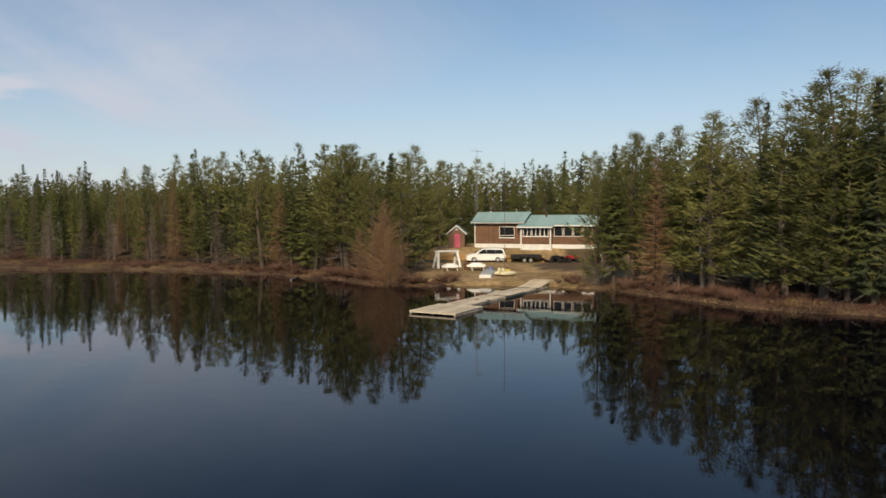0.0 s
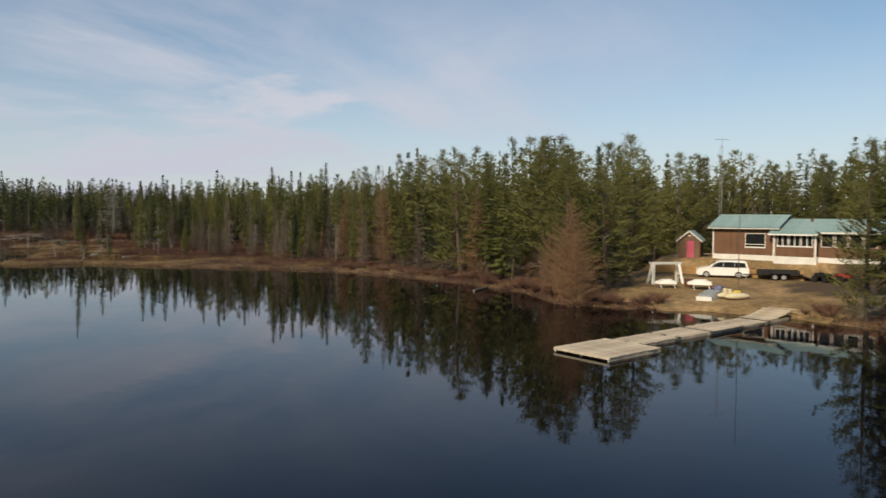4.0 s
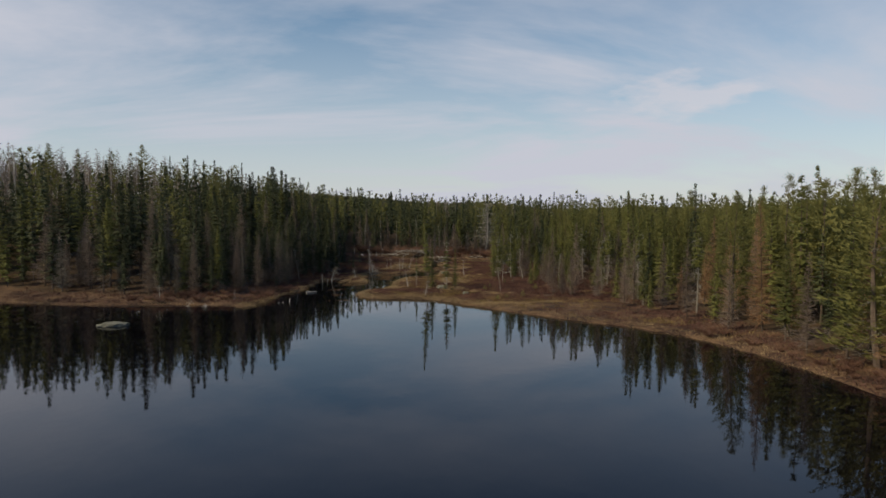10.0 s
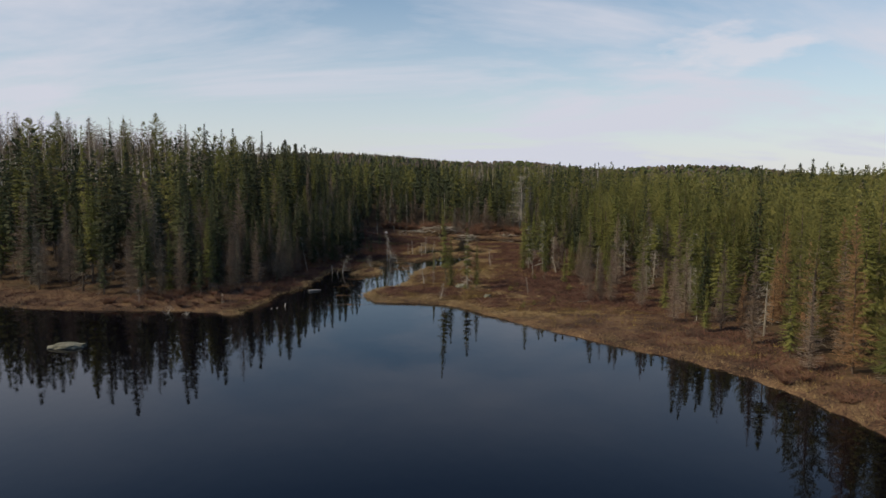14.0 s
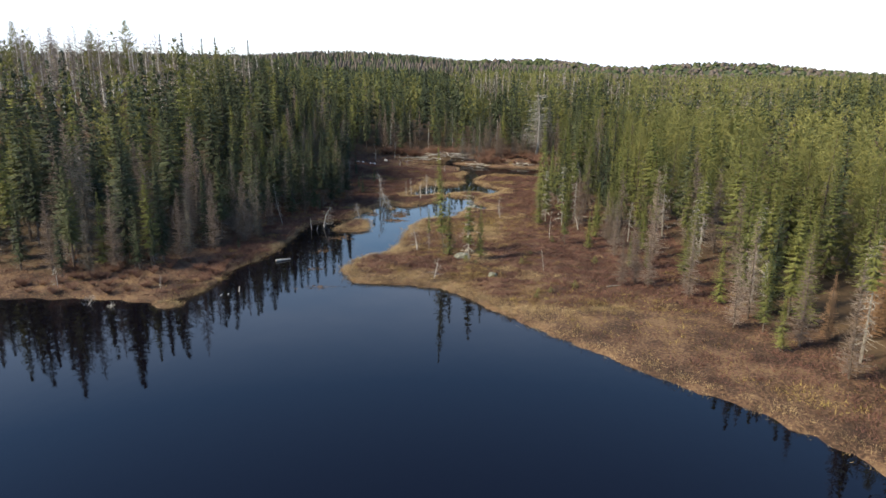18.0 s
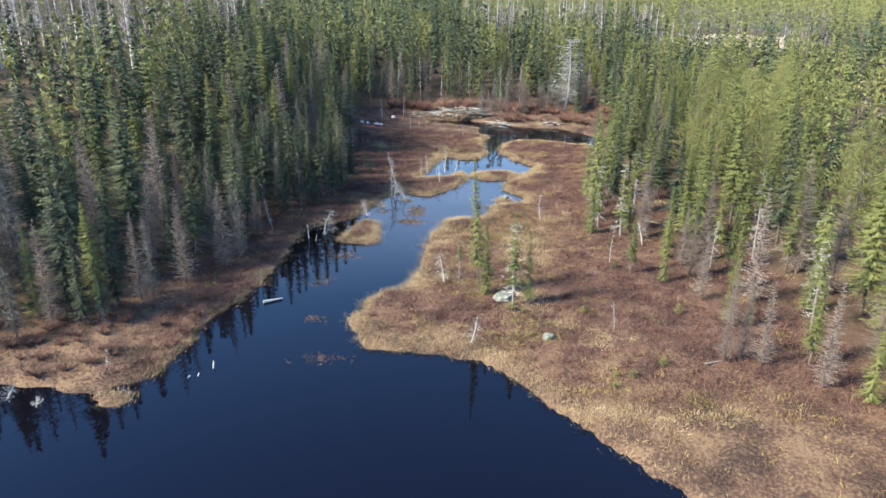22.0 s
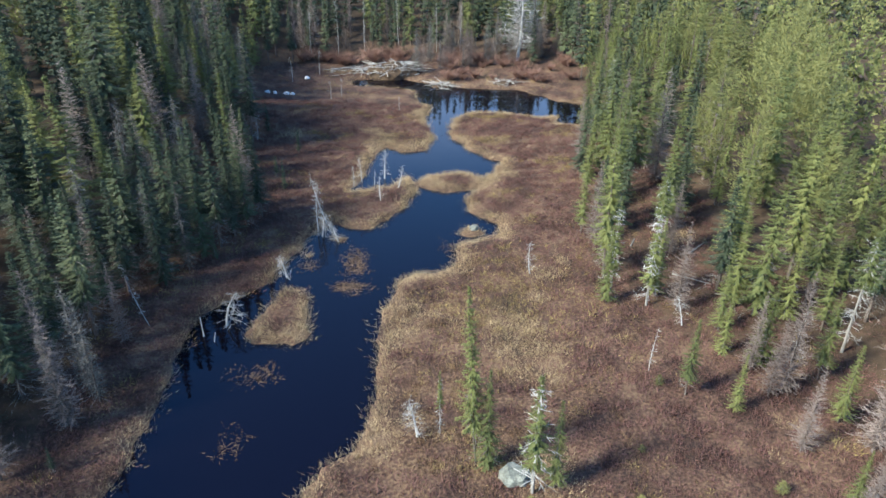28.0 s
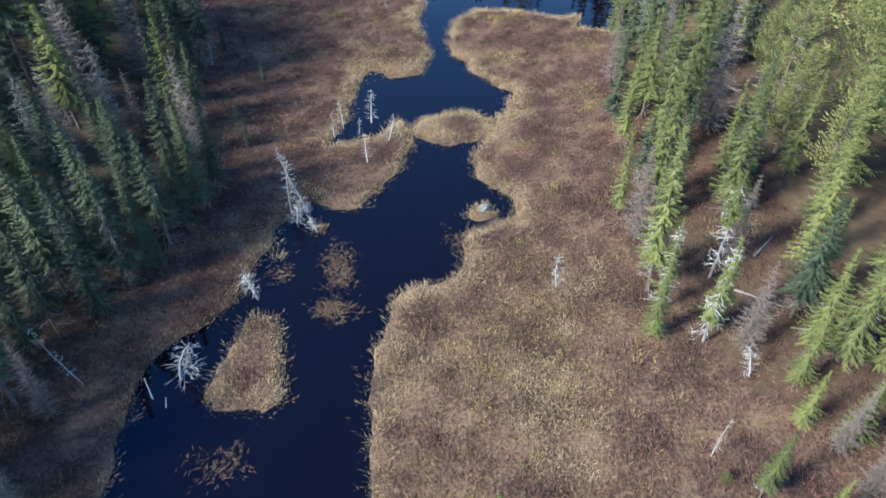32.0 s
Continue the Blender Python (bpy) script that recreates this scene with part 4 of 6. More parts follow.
keep = (f > 0.4) & (lot > 1.5) & (crowd > 1.6) & ~((ax < -60) & (ay < 60) & (f > 60)) & ~((ay < 0) & (f > 45)) & (f < 170)
keep &= ((ax - MEADOW[0]) / MEADOW[2]) ** 2 + ((ay - MEADOW[1]) / MEADOW[3]) ** 2 > 1
keep &= (f < 30) | (frng.random(len(f)) < 0.56)
keep &= frng.random(len(f)) < np.where((ax > 0) & (ay > -15) & (ay < 95) & (f > 6), 0.74, 1.0)
ax, ay, f = ax[keep], ay[keep], f[keep]
order = np.argsort(f)
ax, ay, f = ax[order], ay[order], f[order]
az = height(ax, ay)
west = (ax < -5) | (ay > 92)
r1, r2, r3 = frng.random(len(ax)), frng.random(len(ax)), frng.random(len(ax))
hill = west & (np.hypot((ax + 105) / 60, (ay - 120) / 60) < 1.0 + 0.25 * ripple(ax, ay, 40))
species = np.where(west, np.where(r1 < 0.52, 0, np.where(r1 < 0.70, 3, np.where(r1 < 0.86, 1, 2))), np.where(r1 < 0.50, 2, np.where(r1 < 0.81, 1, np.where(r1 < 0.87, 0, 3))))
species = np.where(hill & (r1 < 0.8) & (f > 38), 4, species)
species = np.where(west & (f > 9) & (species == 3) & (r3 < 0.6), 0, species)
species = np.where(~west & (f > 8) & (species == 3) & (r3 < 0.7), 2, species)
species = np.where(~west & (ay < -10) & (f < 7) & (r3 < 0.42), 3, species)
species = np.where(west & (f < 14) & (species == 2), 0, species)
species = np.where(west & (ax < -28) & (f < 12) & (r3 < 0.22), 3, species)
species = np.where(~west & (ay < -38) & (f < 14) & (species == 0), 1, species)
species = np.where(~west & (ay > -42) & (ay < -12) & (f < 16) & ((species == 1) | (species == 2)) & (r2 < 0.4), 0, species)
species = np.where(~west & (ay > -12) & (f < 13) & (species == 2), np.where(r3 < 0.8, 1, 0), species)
species = np.where((ay > 180) & (ax > 5) & (ax < 125) & (ripple(ax, ay, 35) + 0.004 * (ay - 180) > 0.0) & (r3 < 0.75), 4, species)
tallness = 8.9 + 7.2 * r2 + np.where(f < 4, -3.0 * r3, 0) + np.where(species == 3, -2.0, 0) + 1.2 * ripple(ax, ay, 30)
tallness = np.where(west, tallness * (0.80 + 0.16 * smooth((f - 4) / 25)), tallness * (0.86 + 0.13 * smooth((-8 - ay) / 20)))
tallness = np.where((r1 * 7.3 % 1 < 0.12) & (f > 4), tallness * 1.09, tallness)
tallness = np.where(west & (f < 16) & (ax < -12), tallness * np.where(ax < -30, 1.22, 1.12), tallness)
tallness = np.where((ay > 140) & (ay < 215) & (ax > 55) & (ax < 140), tallness * 0.55, tallness)
names = ("spruce", "bright", "pine", "larch", "birch")
single = np.zeros(len(ax), bool)
quota = {0: 170, 1: 130, 2: 120, 3: 100, 4: 0}
seen_from_water = (f < np.where(ay > -30, 16, 6)) & (ay > -125) & (ay < 85) & (ax > -62) & (ax < 60)
for i in range(len(ax)):
    k = int(species[i])
    if seen_from_water[i] and quota[k] > 0:
        quota[k] -= 1
        single[i] = True
        H = float(tallness[i])
        kind = names[k]
        if kind == "larch" and ay[i] < -10 and ax[i] > 0:
            kind = "red" if r3[i] < 0.6 else "larch"
        elif west[i] and kind in ("spruce", "larch") and r3[i] > 0.74 and f[i] < 9:
            kind, H = "grey", H * 0.9
        elif kind == "spruce" and r3[i] > 0.88 and f[i] < 5:
            kind = "scrag"
        plant(kind, float(ax[i]), float(ay[i]), H, wide=float((0.95 if west[i] else 0.85) + 0.4 * r3[i] + (0.3 if ay[i] < -55 and kind == 'pine' else 0)), lean=(float(r1[i] * 4 - 2), float(r2[i] * 4 - 2)), z=float(az[i]),
              label={"bright": "yellow-green spruce at the forest edge"}.get(kind, ""))


def mass(name, templates, xs, ys, zs, hs, base, mat, wide=1.0, rng=frng):
    """Many copies of small templates as one mesh."""
    if len(xs) == 0:
        return None
    VV, TT, tones, off = [], [], [], 0
    pick = rng.integers(0, len(templates), len(xs))
    for k, (V, T) in enumerate(templates):
        sel = pick == k
        n = int(sel.sum())
        if not n:
            continue
        s, a = hs[sel] / base, rng.random(n) * 6.283
        w = s * wide * rng.uniform(0.8, 1.25, n)
        c, sn = np.cos(a) * w, np.sin(a) * w
        X = V[None, :, 0] * c[:, None] - V[None, :, 1] * sn[:, None] + xs[sel][:, None]
        Y = V[None, :, 0] * sn[:, None] + V[None, :, 1] * c[:, None] + ys[sel][:, None]
        Z = V[None, :, 2] * s[:, None] + zs[sel][:, None]
        VV.append(np.stack([X, Y, Z], -1).reshape(-1, 3))
        TT.append((T[None] + (np.arange(n) * len(V))[:, None, None]).reshape(-1, 3) + off)
        tones.append(np.repeat(rng.random(n), len(V)))
        off += n * len(V)
    me = tri_mesh(name, np.concatenate(VV), np.concatenate(TT), mat)
    me.attributes.new("tone", "FLOAT", "POINT").data.foreach_set("value", np.concatenate(tones).astype(np.float32))
    return new(name, me)


rest = ~single
def levels(near):
    """Simpler crowns for the rows behind, the simplest where only tops show."""
    nb, ns, g, w = {0: (72, 3, 0.95, 0.5), 1: (132, 7, 0.60, 0.40), 2: (168, 13, 0.46, 0.33)}[near]
    return {0: [crown(100 + k, 12.0, 1.6, 0.08 + 0.08 * (k % 3), nb, ns, "spruce", g, w) for k in range(6)], 1: [crown(110 + k, 12.0, 2.0, 0.1, nb, ns, "spruce", g, w) for k in range(5)],
            2: [crown(120 + k, 12.0, 2.5, 0.14 + 0.06 * (k % 3), nb * 3 // 4, ns + (3 if near else 1), "pine", 0.85 * g, w) for k in range(6)], 3: [crown(130 + k, 10.0, 1.5, 0.06, nb, ns + 2, "bare", 0.9 * g, 0.11) for k in range(4)],
            4: [crown(140 + k, 13.0, 2.2, 0.3, nb // 2 + 14, 7, "bare", 1.5, 0.08) for k in range(4)]}


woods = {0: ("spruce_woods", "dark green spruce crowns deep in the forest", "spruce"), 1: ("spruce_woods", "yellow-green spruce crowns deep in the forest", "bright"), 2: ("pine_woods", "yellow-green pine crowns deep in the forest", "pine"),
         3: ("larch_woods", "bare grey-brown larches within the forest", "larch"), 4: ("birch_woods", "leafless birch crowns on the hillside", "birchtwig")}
bases = {0: 12.0, 1: 12.0, 2: 12.0, 3: 10.0, 4: 13.0}
close = (f < 28) & (np.hypot(ax - 12, ay + 15) < 135)
lods = levels(0), levels(1), levels(2)
fine = close & (ax > 8) & (ax < 62) & (ay > -18) & (ay < 72) & (f < 26)
for k in range(5):
    sel = rest & (species == k)
    for lod, here in ((lods[2][k], sel & fine), (lods[1][k], sel & close & ~fine), (lods[0][k], sel & ~close)):
        ob = mass(woods[k][0], lod, ax[here], ay[here], az[here] - 0.1, tallness[here], bases[k], woods[k][2])
        if ob:
            tagged(ob, woods[k][1], "woods", kind="stuff")
    stems = [trunk(200 + j, bases[k], 0.13 if k < 4 else 0.19, 4) for j in range(3)]
    near = sel & ((f < 14) | (k == 4))
    ob = mass("woods_stems", stems, ax[near], ay[near], az[near] - 0.1, tallness[near], bases[k], "birchbark" if k == 4 else "bark")
    if ob:
        tagged(ob, "trunks standing within the forest", "tree trunks", kind="stuff")


def far_crown(seed, H, R, kind):
    """A plain crown for trees seen from hundreds of metres: two ragged cones, or a ragged egg."""
    rng = np.random.default_rng(seed)
    rings = ((0.12, 1.0), (0.5, 0.62), (0.5, 0.78), (1.0, 0.0)) if kind == "spruce" else ((0.05, 0.75), (0.4, 1.0), (0.75, 0.6), (1.0, 0.05))
    n, V, T = 5, [], []
    for u, r in rings:
        a = np.arange(n) * 6.283 / n + rng.uniform(0, 1.2)
        rr = R * r * rng.uniform(0.7, 1.2, n)
        V.append(np.stack([rr * np.cos(a), rr * np.sin(a), H * (u + rng.normal(0, 0.03, n) * (u < 1))], 1))
    for i in range(len(rings) - 1):
        if kind == "spruce" and i == 1:
            continue
        for j in range(n):
            a, b_, c, d_ = i * n + j, i * n + (j + 1) % n, (i + 1) * n + (j + 1) % n, (i + 1) * n + j
            T += [(a, b_, c), (a, c, d_)]
    return np.concatenate(V), np.array(T)


# far woods up to the horizon, simpler and simpler
def far_woods(name, lo, hi, step, detail, seed):
    rng = np.random.default_rng(seed)
    x, y = np.meshgrid(np.arange(-hi, hi, step), np.arange(-40, hi, step))
    x, y = (x + rng.uniform(-0.5, 0.5, x.shape) * step).ravel(), (y + rng.uniform(-0.5, 0.5, y.shape) * step).ravel()
    d = np.hypot(x, y + 40)
    inner = (signed(x, y, OPEN) > 0.5) & ((signed(x, y, OPEN) >= 170) | (np.abs(x + 10) > 198) | (y > 328) | (y < -148)) if lo < 300 else d > lo
    ok = inner & (d < hi) & (np.abs(np.arctan2(x, y + 40)) < 0.85) & (d >= lo)
    ok &= ((x - MEADOW[0]) / MEADOW[2]) ** 2 + ((y - MEADOW[1]) / MEADOW[3]) ** 2 > 1
    x, y = x[ok], y[ok]
    pale = ripple(x, y, 260) + 0.4 * ripple(x, y, 70) > np.where(d[ok] > 800, -0.35, np.where((np.abs(x - 120) < 110) & (np.abs(y - 480) < 260), -0.25, np.where(d[ok] > 300, 0.3, 2.0)))
    pale &= rng.random(len(x)) < 0.62
    z, h = height(x, y), rng.uniform(9, 15, len(x)) * (1 + 0.12 * (step > 8))
    east = (x > 20) & ~pale
    for what, sel, mat in (("spruce", ~pale & ~east, "spruce"), ("pine", east, "pine" if detail else "canopy"), ("bare", pale, "farbirch")):
        if detail:
            nb, ns, size = detail
            tmpl = [crown(seed + j, 12.0, 1.6, 0.05, nb, ns, "bare" if what == "bare" else what, size, 0.2 if what == "bare" else 0.5) for j in range(4)]
        else:
            tmpl = [far_crown(seed + j, 12.0, step * (0.24 if what == "spruce" else 0.25 if what == "pine" else 0.2), what) for j in range(6)]
        ob = mass(name, tmpl, x[sel], y[sel], z[sel] - 0.2, h[sel], 12.0, mat, rng=rng)
        if ob:
            tagged(ob, {"spruce": "dark distant spruce forest", "pine": "yellow-green distant pine forest", "bare": "pale leafless distant birch forest"}[what], "woods", kind="stuff")


far_woods("distant_woods", 150, 430, 5.0, (27, 1, 1.5), 301)
far_woods("distant_woods", 430, 760, 6.5, (18, 1, 1.9), 304)
far_woods("distant_woods", 760, 1500, 10.0, None, 302)
far_woods("distant_woods", 1500, 3600, 34.0, None, 303)


# ---- bog plants ----
def tuft(seed, n, h, spread, w, up=1.0):
    rng = np.random.default_rng(seed)
    base = np.stack([rng.normal(0, spread, n), rng.normal(0, spread, n), np.zeros(n)], 1)
    way = unit(np.stack([base[:, 0] / spread * 0.35 + rng.normal(0, 0.3, n), base[:, 1] / spread * 0.35 + rng.normal(0, 0.3, n), np.full(n, up)], 1))
    V = spray(base, way, h * rng.uniform(0.5, 1.15, n), np.full(n, w), rng)
    return V, np.arange(len(V)).reshape(-1, 3)


grng = np.random.default_rng(77)
px, py = np.concatenate([grng.uniform(-62, 32, 110000), grng.uniform(-26, 28, 75000)]), np.concatenate([grng.uniform(-122, 106, 110000), grng.uniform(-10, 78, 75000)])
d, f = land(px, py), signed(px, py, OPEN)
ok = (d > 0.02) & (f < np.where((px > 0) & (py > -12), 13, 7)) & (signed(px, py, CLEARING) > -1.0)
ok &= (py > -12) | (grng.random(len(px)) < 0.8)
px, py, d = px[ok], py[ok], d[ok]
pz = height(px, py)
patch = ripple(px, py, 11) + 0.5 * ripple(px + 9, py, 4)
golden = np.exp(-((px - 4) / 7) ** 2 - ((py - 25) / 7) ** 2) + np.exp(-((px - 13) / 8) ** 2 - ((py + 11) / 5) ** 2)
patch = patch + 0.4 * golden
lakeside = py < -46
grass = (d < np.where(lakeside, 0.15, np.where(px < -14, 0.35, 0.8)) + np.where(lakeside | (px < -14), 0.35, np.where(py < 4, 1.7, np.where(py > 33, 0.5, 0.8))) * grng.random(len(px)) + 0.5 * patch) | ((patch > np.where(lakeside | (px < -6), 1.15, np.where(px > 9, 0.95, 0.55))) & (grng.random(len(px)) < 0.75))
shrub_t = [tuft(k, 12, 0.27, 0.30, 0.034, 0.55) for k in range(6)]
sedge_t = [tuft(20 + k, 16, 0.31, 0.25, 0.020, 0.8) for k in range(6)]
tone = 0.8 * ripple(px + 30, py, 9) + 0.7 * ripple(px, py + 17, 2.5) + 0.03 * np.clip(d, 0, 14)
size = (0.85 + 0.55 * ripple(px, py, 2.0)) * grng.uniform(0.6, 1.2, len(px)) * np.where((py < -20) & (px > 0), 1.5, 1.0)
pick = grng.random(len(px))
red = ~grass & (tone > np.where(px < -6, -2.0, np.where(py > 33, -0.4, np.where(px > 10, -0.3, 0.08))))
moss = ~grass & (((tone < -0.35) & (pick < 0.5)) | (pick < 0.5 * golden)) & (d > 2)
red &= ~moss
brown = ~grass & ~red & ~moss
for sel, mat, text in ((brown, "shrub", "brown leafless bog shrubs over the wet ground"), (red, "redshrub", "dark red leafless bog shrubs over the wet ground"), (moss, "moss", "olive moss and low heath over the wet ground")):
    tagged(mass("bog_shrubs", shrub_t, px[sel], py[sel], pz[sel] - 0.05, np.clip(size[sel], 0.35, 1.5), 0.8, mat, rng=grng), text, "shrubs", kind="stuff")
tagged(mass("sedge", sedge_t, px[grass], py[grass], pz[grass] - 0.05, grng.uniform(0.5, 1.1, int(grass.sum())), 0.8, "sedge", rng=grng), "straw-coloured dry sedge along the water", "sedge grass", kind="stuff")
# short dry grass on the lot
lx, ly = grng.uniform(27, 62, 9000), grng.uniform(-100, -64, 9000)
lk = (signed(lx, ly, CLEARING) < -0.4) & (land(lx, ly) > 0.6) & (ripple(lx, ly, 3) + 0.6 * ripple(lx + 5, ly, 1.1) > -0.25)
lk &= (((lx - 48) / 9) ** 2 + ((ly + 88.5) / 6) ** 2 > 1.1) & (lx + 0.2 * (ly + 71) < 48.5)
lx, ly = lx[lk], ly[lk]
lawn_t = [tuft(40 + k, 12, 0.16, 0.26, 0.022, 0.7) for k in range(4)]
tagged(mass("dry_grass", lawn_t, lx, ly, height(lx, ly) - 0.02, grng.uniform(0.4, 0.9, len(lx)), 0.8, "sedge", rng=grng), "short straw-coloured dry grass on the lot", "grass", kind="stuff")
# leafless thickets behind the pond and along the lake shore
qrng = random.Random(12)
THICKETS = [(qrng.uniform(9, 30), qrng.uniform(86, 101), qrng.uniform(1.2, 2.6)) for _ in range(40)] + [(qrng.uniform(-16, 8), qrng.uniform(99, 104), qrng.uniform(1.4, 2.6)) for _ in range(22)]
THICKETS += [(28.5, -90, 1.1), (28.2, -88.7, 1.4), (27.5, -87.1, 0.8), (24.8, -81.7, 0.9), (23.8, -80.1, 1.2), (23.6, -78.3, 1.4), (25.5, -80, 1.0), (24.3, -83.3, 0.7), (30.4, -95.3, 1.3), (29.8, -97.5, 1.5), (29, -99.5, 1.3), (28.2, -102, 1.2), (22.8, -77, 1.6), (28, -104.5, 1.3), (27, -107.5, 1.3), (27, -111.5, 1.4), (29.4, -92.1, 0.8)]
THICKETS += [(qrng.uniform(-42, -23), qrng.uniform(-5, 9), qrng.uniform(0.5, 1.2)) for _ in range(70)]
line = [p for p in EAST_SHORE if -113 < p[1] < -28]
for (ax_, ay_), (bx_, by_) in zip(line, line[1:]):
    if -95 < ay_ < -83:
        continue
    for i in range(int(math.hypot(bx_ - ax_, by_ - ay_) / (0.55 if -84 < by_ < -66 or by_ < -92 else 0.9))):
        k = qrng.random()
        THICKETS.append((ax_ + (bx_ - ax_) * k + qrng.uniform(0.5, 3.0), ay_ + (by_ - ay_) * k + qrng.uniform(-0.5, 0.8), qrng.uniform(0.5, 1.3) * (1.15 if -84 < by_ < -66 else 1.0)))
for x, y, H in THICKETS:
    if float(land(np.array(x), np.array(y))) > 0.3:
        plant("bush", x, y, H, wide=qrng.uniform(0.9, 1.4))
# small evergreen bushes scattered over the bog
brng = random.Random(4)
for x, y, h in [(12.9, -3.1, 0.9), (5.2, 0.9, 0.5), (2.6, 6.0, 0.9), (3.6, 5.6, 0.6), (-11, 6.2, 0.5), (8.6, 5.5, 0.8), (16.5, 5.2, 1.0), (13.3, 14.8, 0.9)] + [(brng.uniform(6, 24), brng.uniform(-8, 24), brng.uniform(0.4, 1.2)) for _ in range(7)]:
    if float(signed(x, y, OPEN)) < 0 and float(land(np.array(x), np.array(y))) > 1:
        plant("pine", x, y, h, wide=2.4, label="small yellow-green evergreen bush in the bog").name = "evergreen_bush"
# ---- the dock ----
def dock():
    root = thing("dock", pose(8.4, -92.05, -0.17, 0, 0, 3.0), "weathered grey wooden dock of floating planked sections", "dock")
    rng = random.Random(3)
    board = box(-0.097, 0.097, -1.9, 1.9, 0, 0.045, 0.003)
    first = part("plank", board, "plank", root)
    first.location = (0.1, 0, 0.36)
    for i in range(1, 22):
        ob = new("plank", first.data)
        ob.parent = root
        ob.matrix_basis = pose(0.1 + i * 0.2, rng.uniform(-0.04, 0.04), 0.36 + rng.uniform(-0.006, 0.006), 0, rng.uniform(-0.6, 0.6), rng.uniform(-0.4, 0.4))
    slat = part("plank", box(-0.097, 0.097, -1.05, 1.05, 0, 0.045, 0.003), "plank", root)
    slat.location = (4.55, 0.5, 0.34)
    for i in range(1, 92):
        x = 4.55 + i * 0.2
        if i % 18 == 0:
            continue
        ob = new("plank", slat.data)
        ob.parent = root
        ob.matrix_basis = pose(x, 0.5 + rng.uniform(-0.05, 0.05) + 0.12 * math.sin(int(i / 18) * 2.1), 0.34 + 0.035 * math.sin(int(i / 18) * 3.7) + rng.uniform(-0.006, 0.006) + 0.55 * max(0, (x - 20.0) / 3) ** 1.5, 0, rng.uniform(-0.6, 0.6), rng.uniform(-0.5, 0.5))
    for y in (-1.8, 0, 1.8):
        part("beam", box(0, 4.4, y - 0.06, y + 0.06, 0.16, 0.355), "beam" if y == 0 else "plank", root)
    part("end_beam", box(-0.05, 0.0, -1.9, 1.9, 0.27, 0.36), "plank", root)
    for i in range(5):
        for y in (-0.45, 1.45):
            part("beam", box(4.5 + i * 3.5, 4.5 + i * 3.5 + 3.4, y - 0.06, y + 0.06, 0.15, 0.335), "plank", root)
        for y in (-0.5, 0.5, 1.5):
            part("bracket", box(4.42 + i * 3.6, 4.66 + i * 3.6, y - 0.13, y + 0.13, 0.33, 0.40 + 0.02 * (i % 2), 0.01), "beam", root, "dark wet joint bracket")
        part("float", box(4.9 + i * 3.5, 6.6 + i * 3.5, -0.3, 1.3, -0.25, 0.12, 0.03), "beam", root)
    part("float", box(0.4, 3.9, -1.6, 1.6, -0.25, 0.12, 0.03), "beam", root)


dock()


# ---- the cabin ----
def wall_with_holes(x0, x1, z0, z1, y0, y1, holes):
    """A wall along x, as blocks left round its openings (xa, xb, za, zb)."""
    bm = bmesh.new()
    xs = sorted({x0, x1, *[h[0] for h in holes], *[h[1] for h in holes]})
    for a, c in zip(xs, xs[1:]):
        cuts = [h for h in holes if h[0] <= a and h[1] >= c]
        z = z0
        for h in sorted(cuts, key=lambda q: q[2]):
            if h[2] > z:
                box(a, c, y0, y1, z, h[2], 0, bm)
            z = h[3]
        if z < z1:
            box(a, c, y0, y1, z, z1, 0, bm)
    return bm


def window(root, x0, x1, z0, z1, y, bars=1, sill=True, curtain=False):
    w = new("window")
    w.parent = root
    t = 0.07
    bm = box(x0, x1, y - 0.05, y + 0.06, z0, z0 + t)
    box(x0, x1, y - 0.05, y + 0.06, z1 - t, z1, 0, bm)
    box(x0, x0 + t, y - 0.05, y + 0.06, z0 + t, z1 - t, 0, bm)
    box(x1 - t, x1, y - 0.05, y + 0.06, z0 + t, z1 - t, 0, bm)
    for k in range(1, bars):
        x = x0 + (x1 - x0) * k / bars
        box(x - 0.05, x + 0.05, y - 0.04, y + 0.05, z0 + t, z1 - t, 0, bm)
    part("frame", bm, "white", w, "white window frame")
    part("pane", box(x0 + t, x1 - t, y + 0.02, y + 0.035, z0 + t, z1 - t), "darkglass", w, "dark reflecting pane")
    if sill:
        part("sill", box(x0 - 0.05, x1 + 0.05, y - 0.12, y, z0 - 0.08, z0), "white", w)


def sheets(root, x0, x1, y0, z0, y1, z1, wide=0.9):
    """Roof sheets from the eave (y0, z0) up to the ridge (y1, z1)."""
    k = max(1, round((x1 - x0) / wide))
    w = (x1 - x0) / k
    me = None
    for i in range(k):
        if me is None:
            dy, dz = y1 - y0, z1 - z0
            L = math.hypot(dy, dz)
            bm = box(0, w - 0.01, 0, L, 0, 0.03)
            for r in (0.02, w * 0.35, w * 0.68):
                box(r, r + 0.05, 0, L, 0.03, 0.055, 0, bm)
            ob = part("roof_sheet", bm, "roof", root)
            me = ob.data
        else:
            ob = new("roof_sheet", me)
            ob.parent = root
        ob.matrix_basis = Matrix.Translation((x0 + i * w, y0, z0)) @ Matrix.Rotation(math.atan2(z1 - z0, y1 - y0), 4, "X")


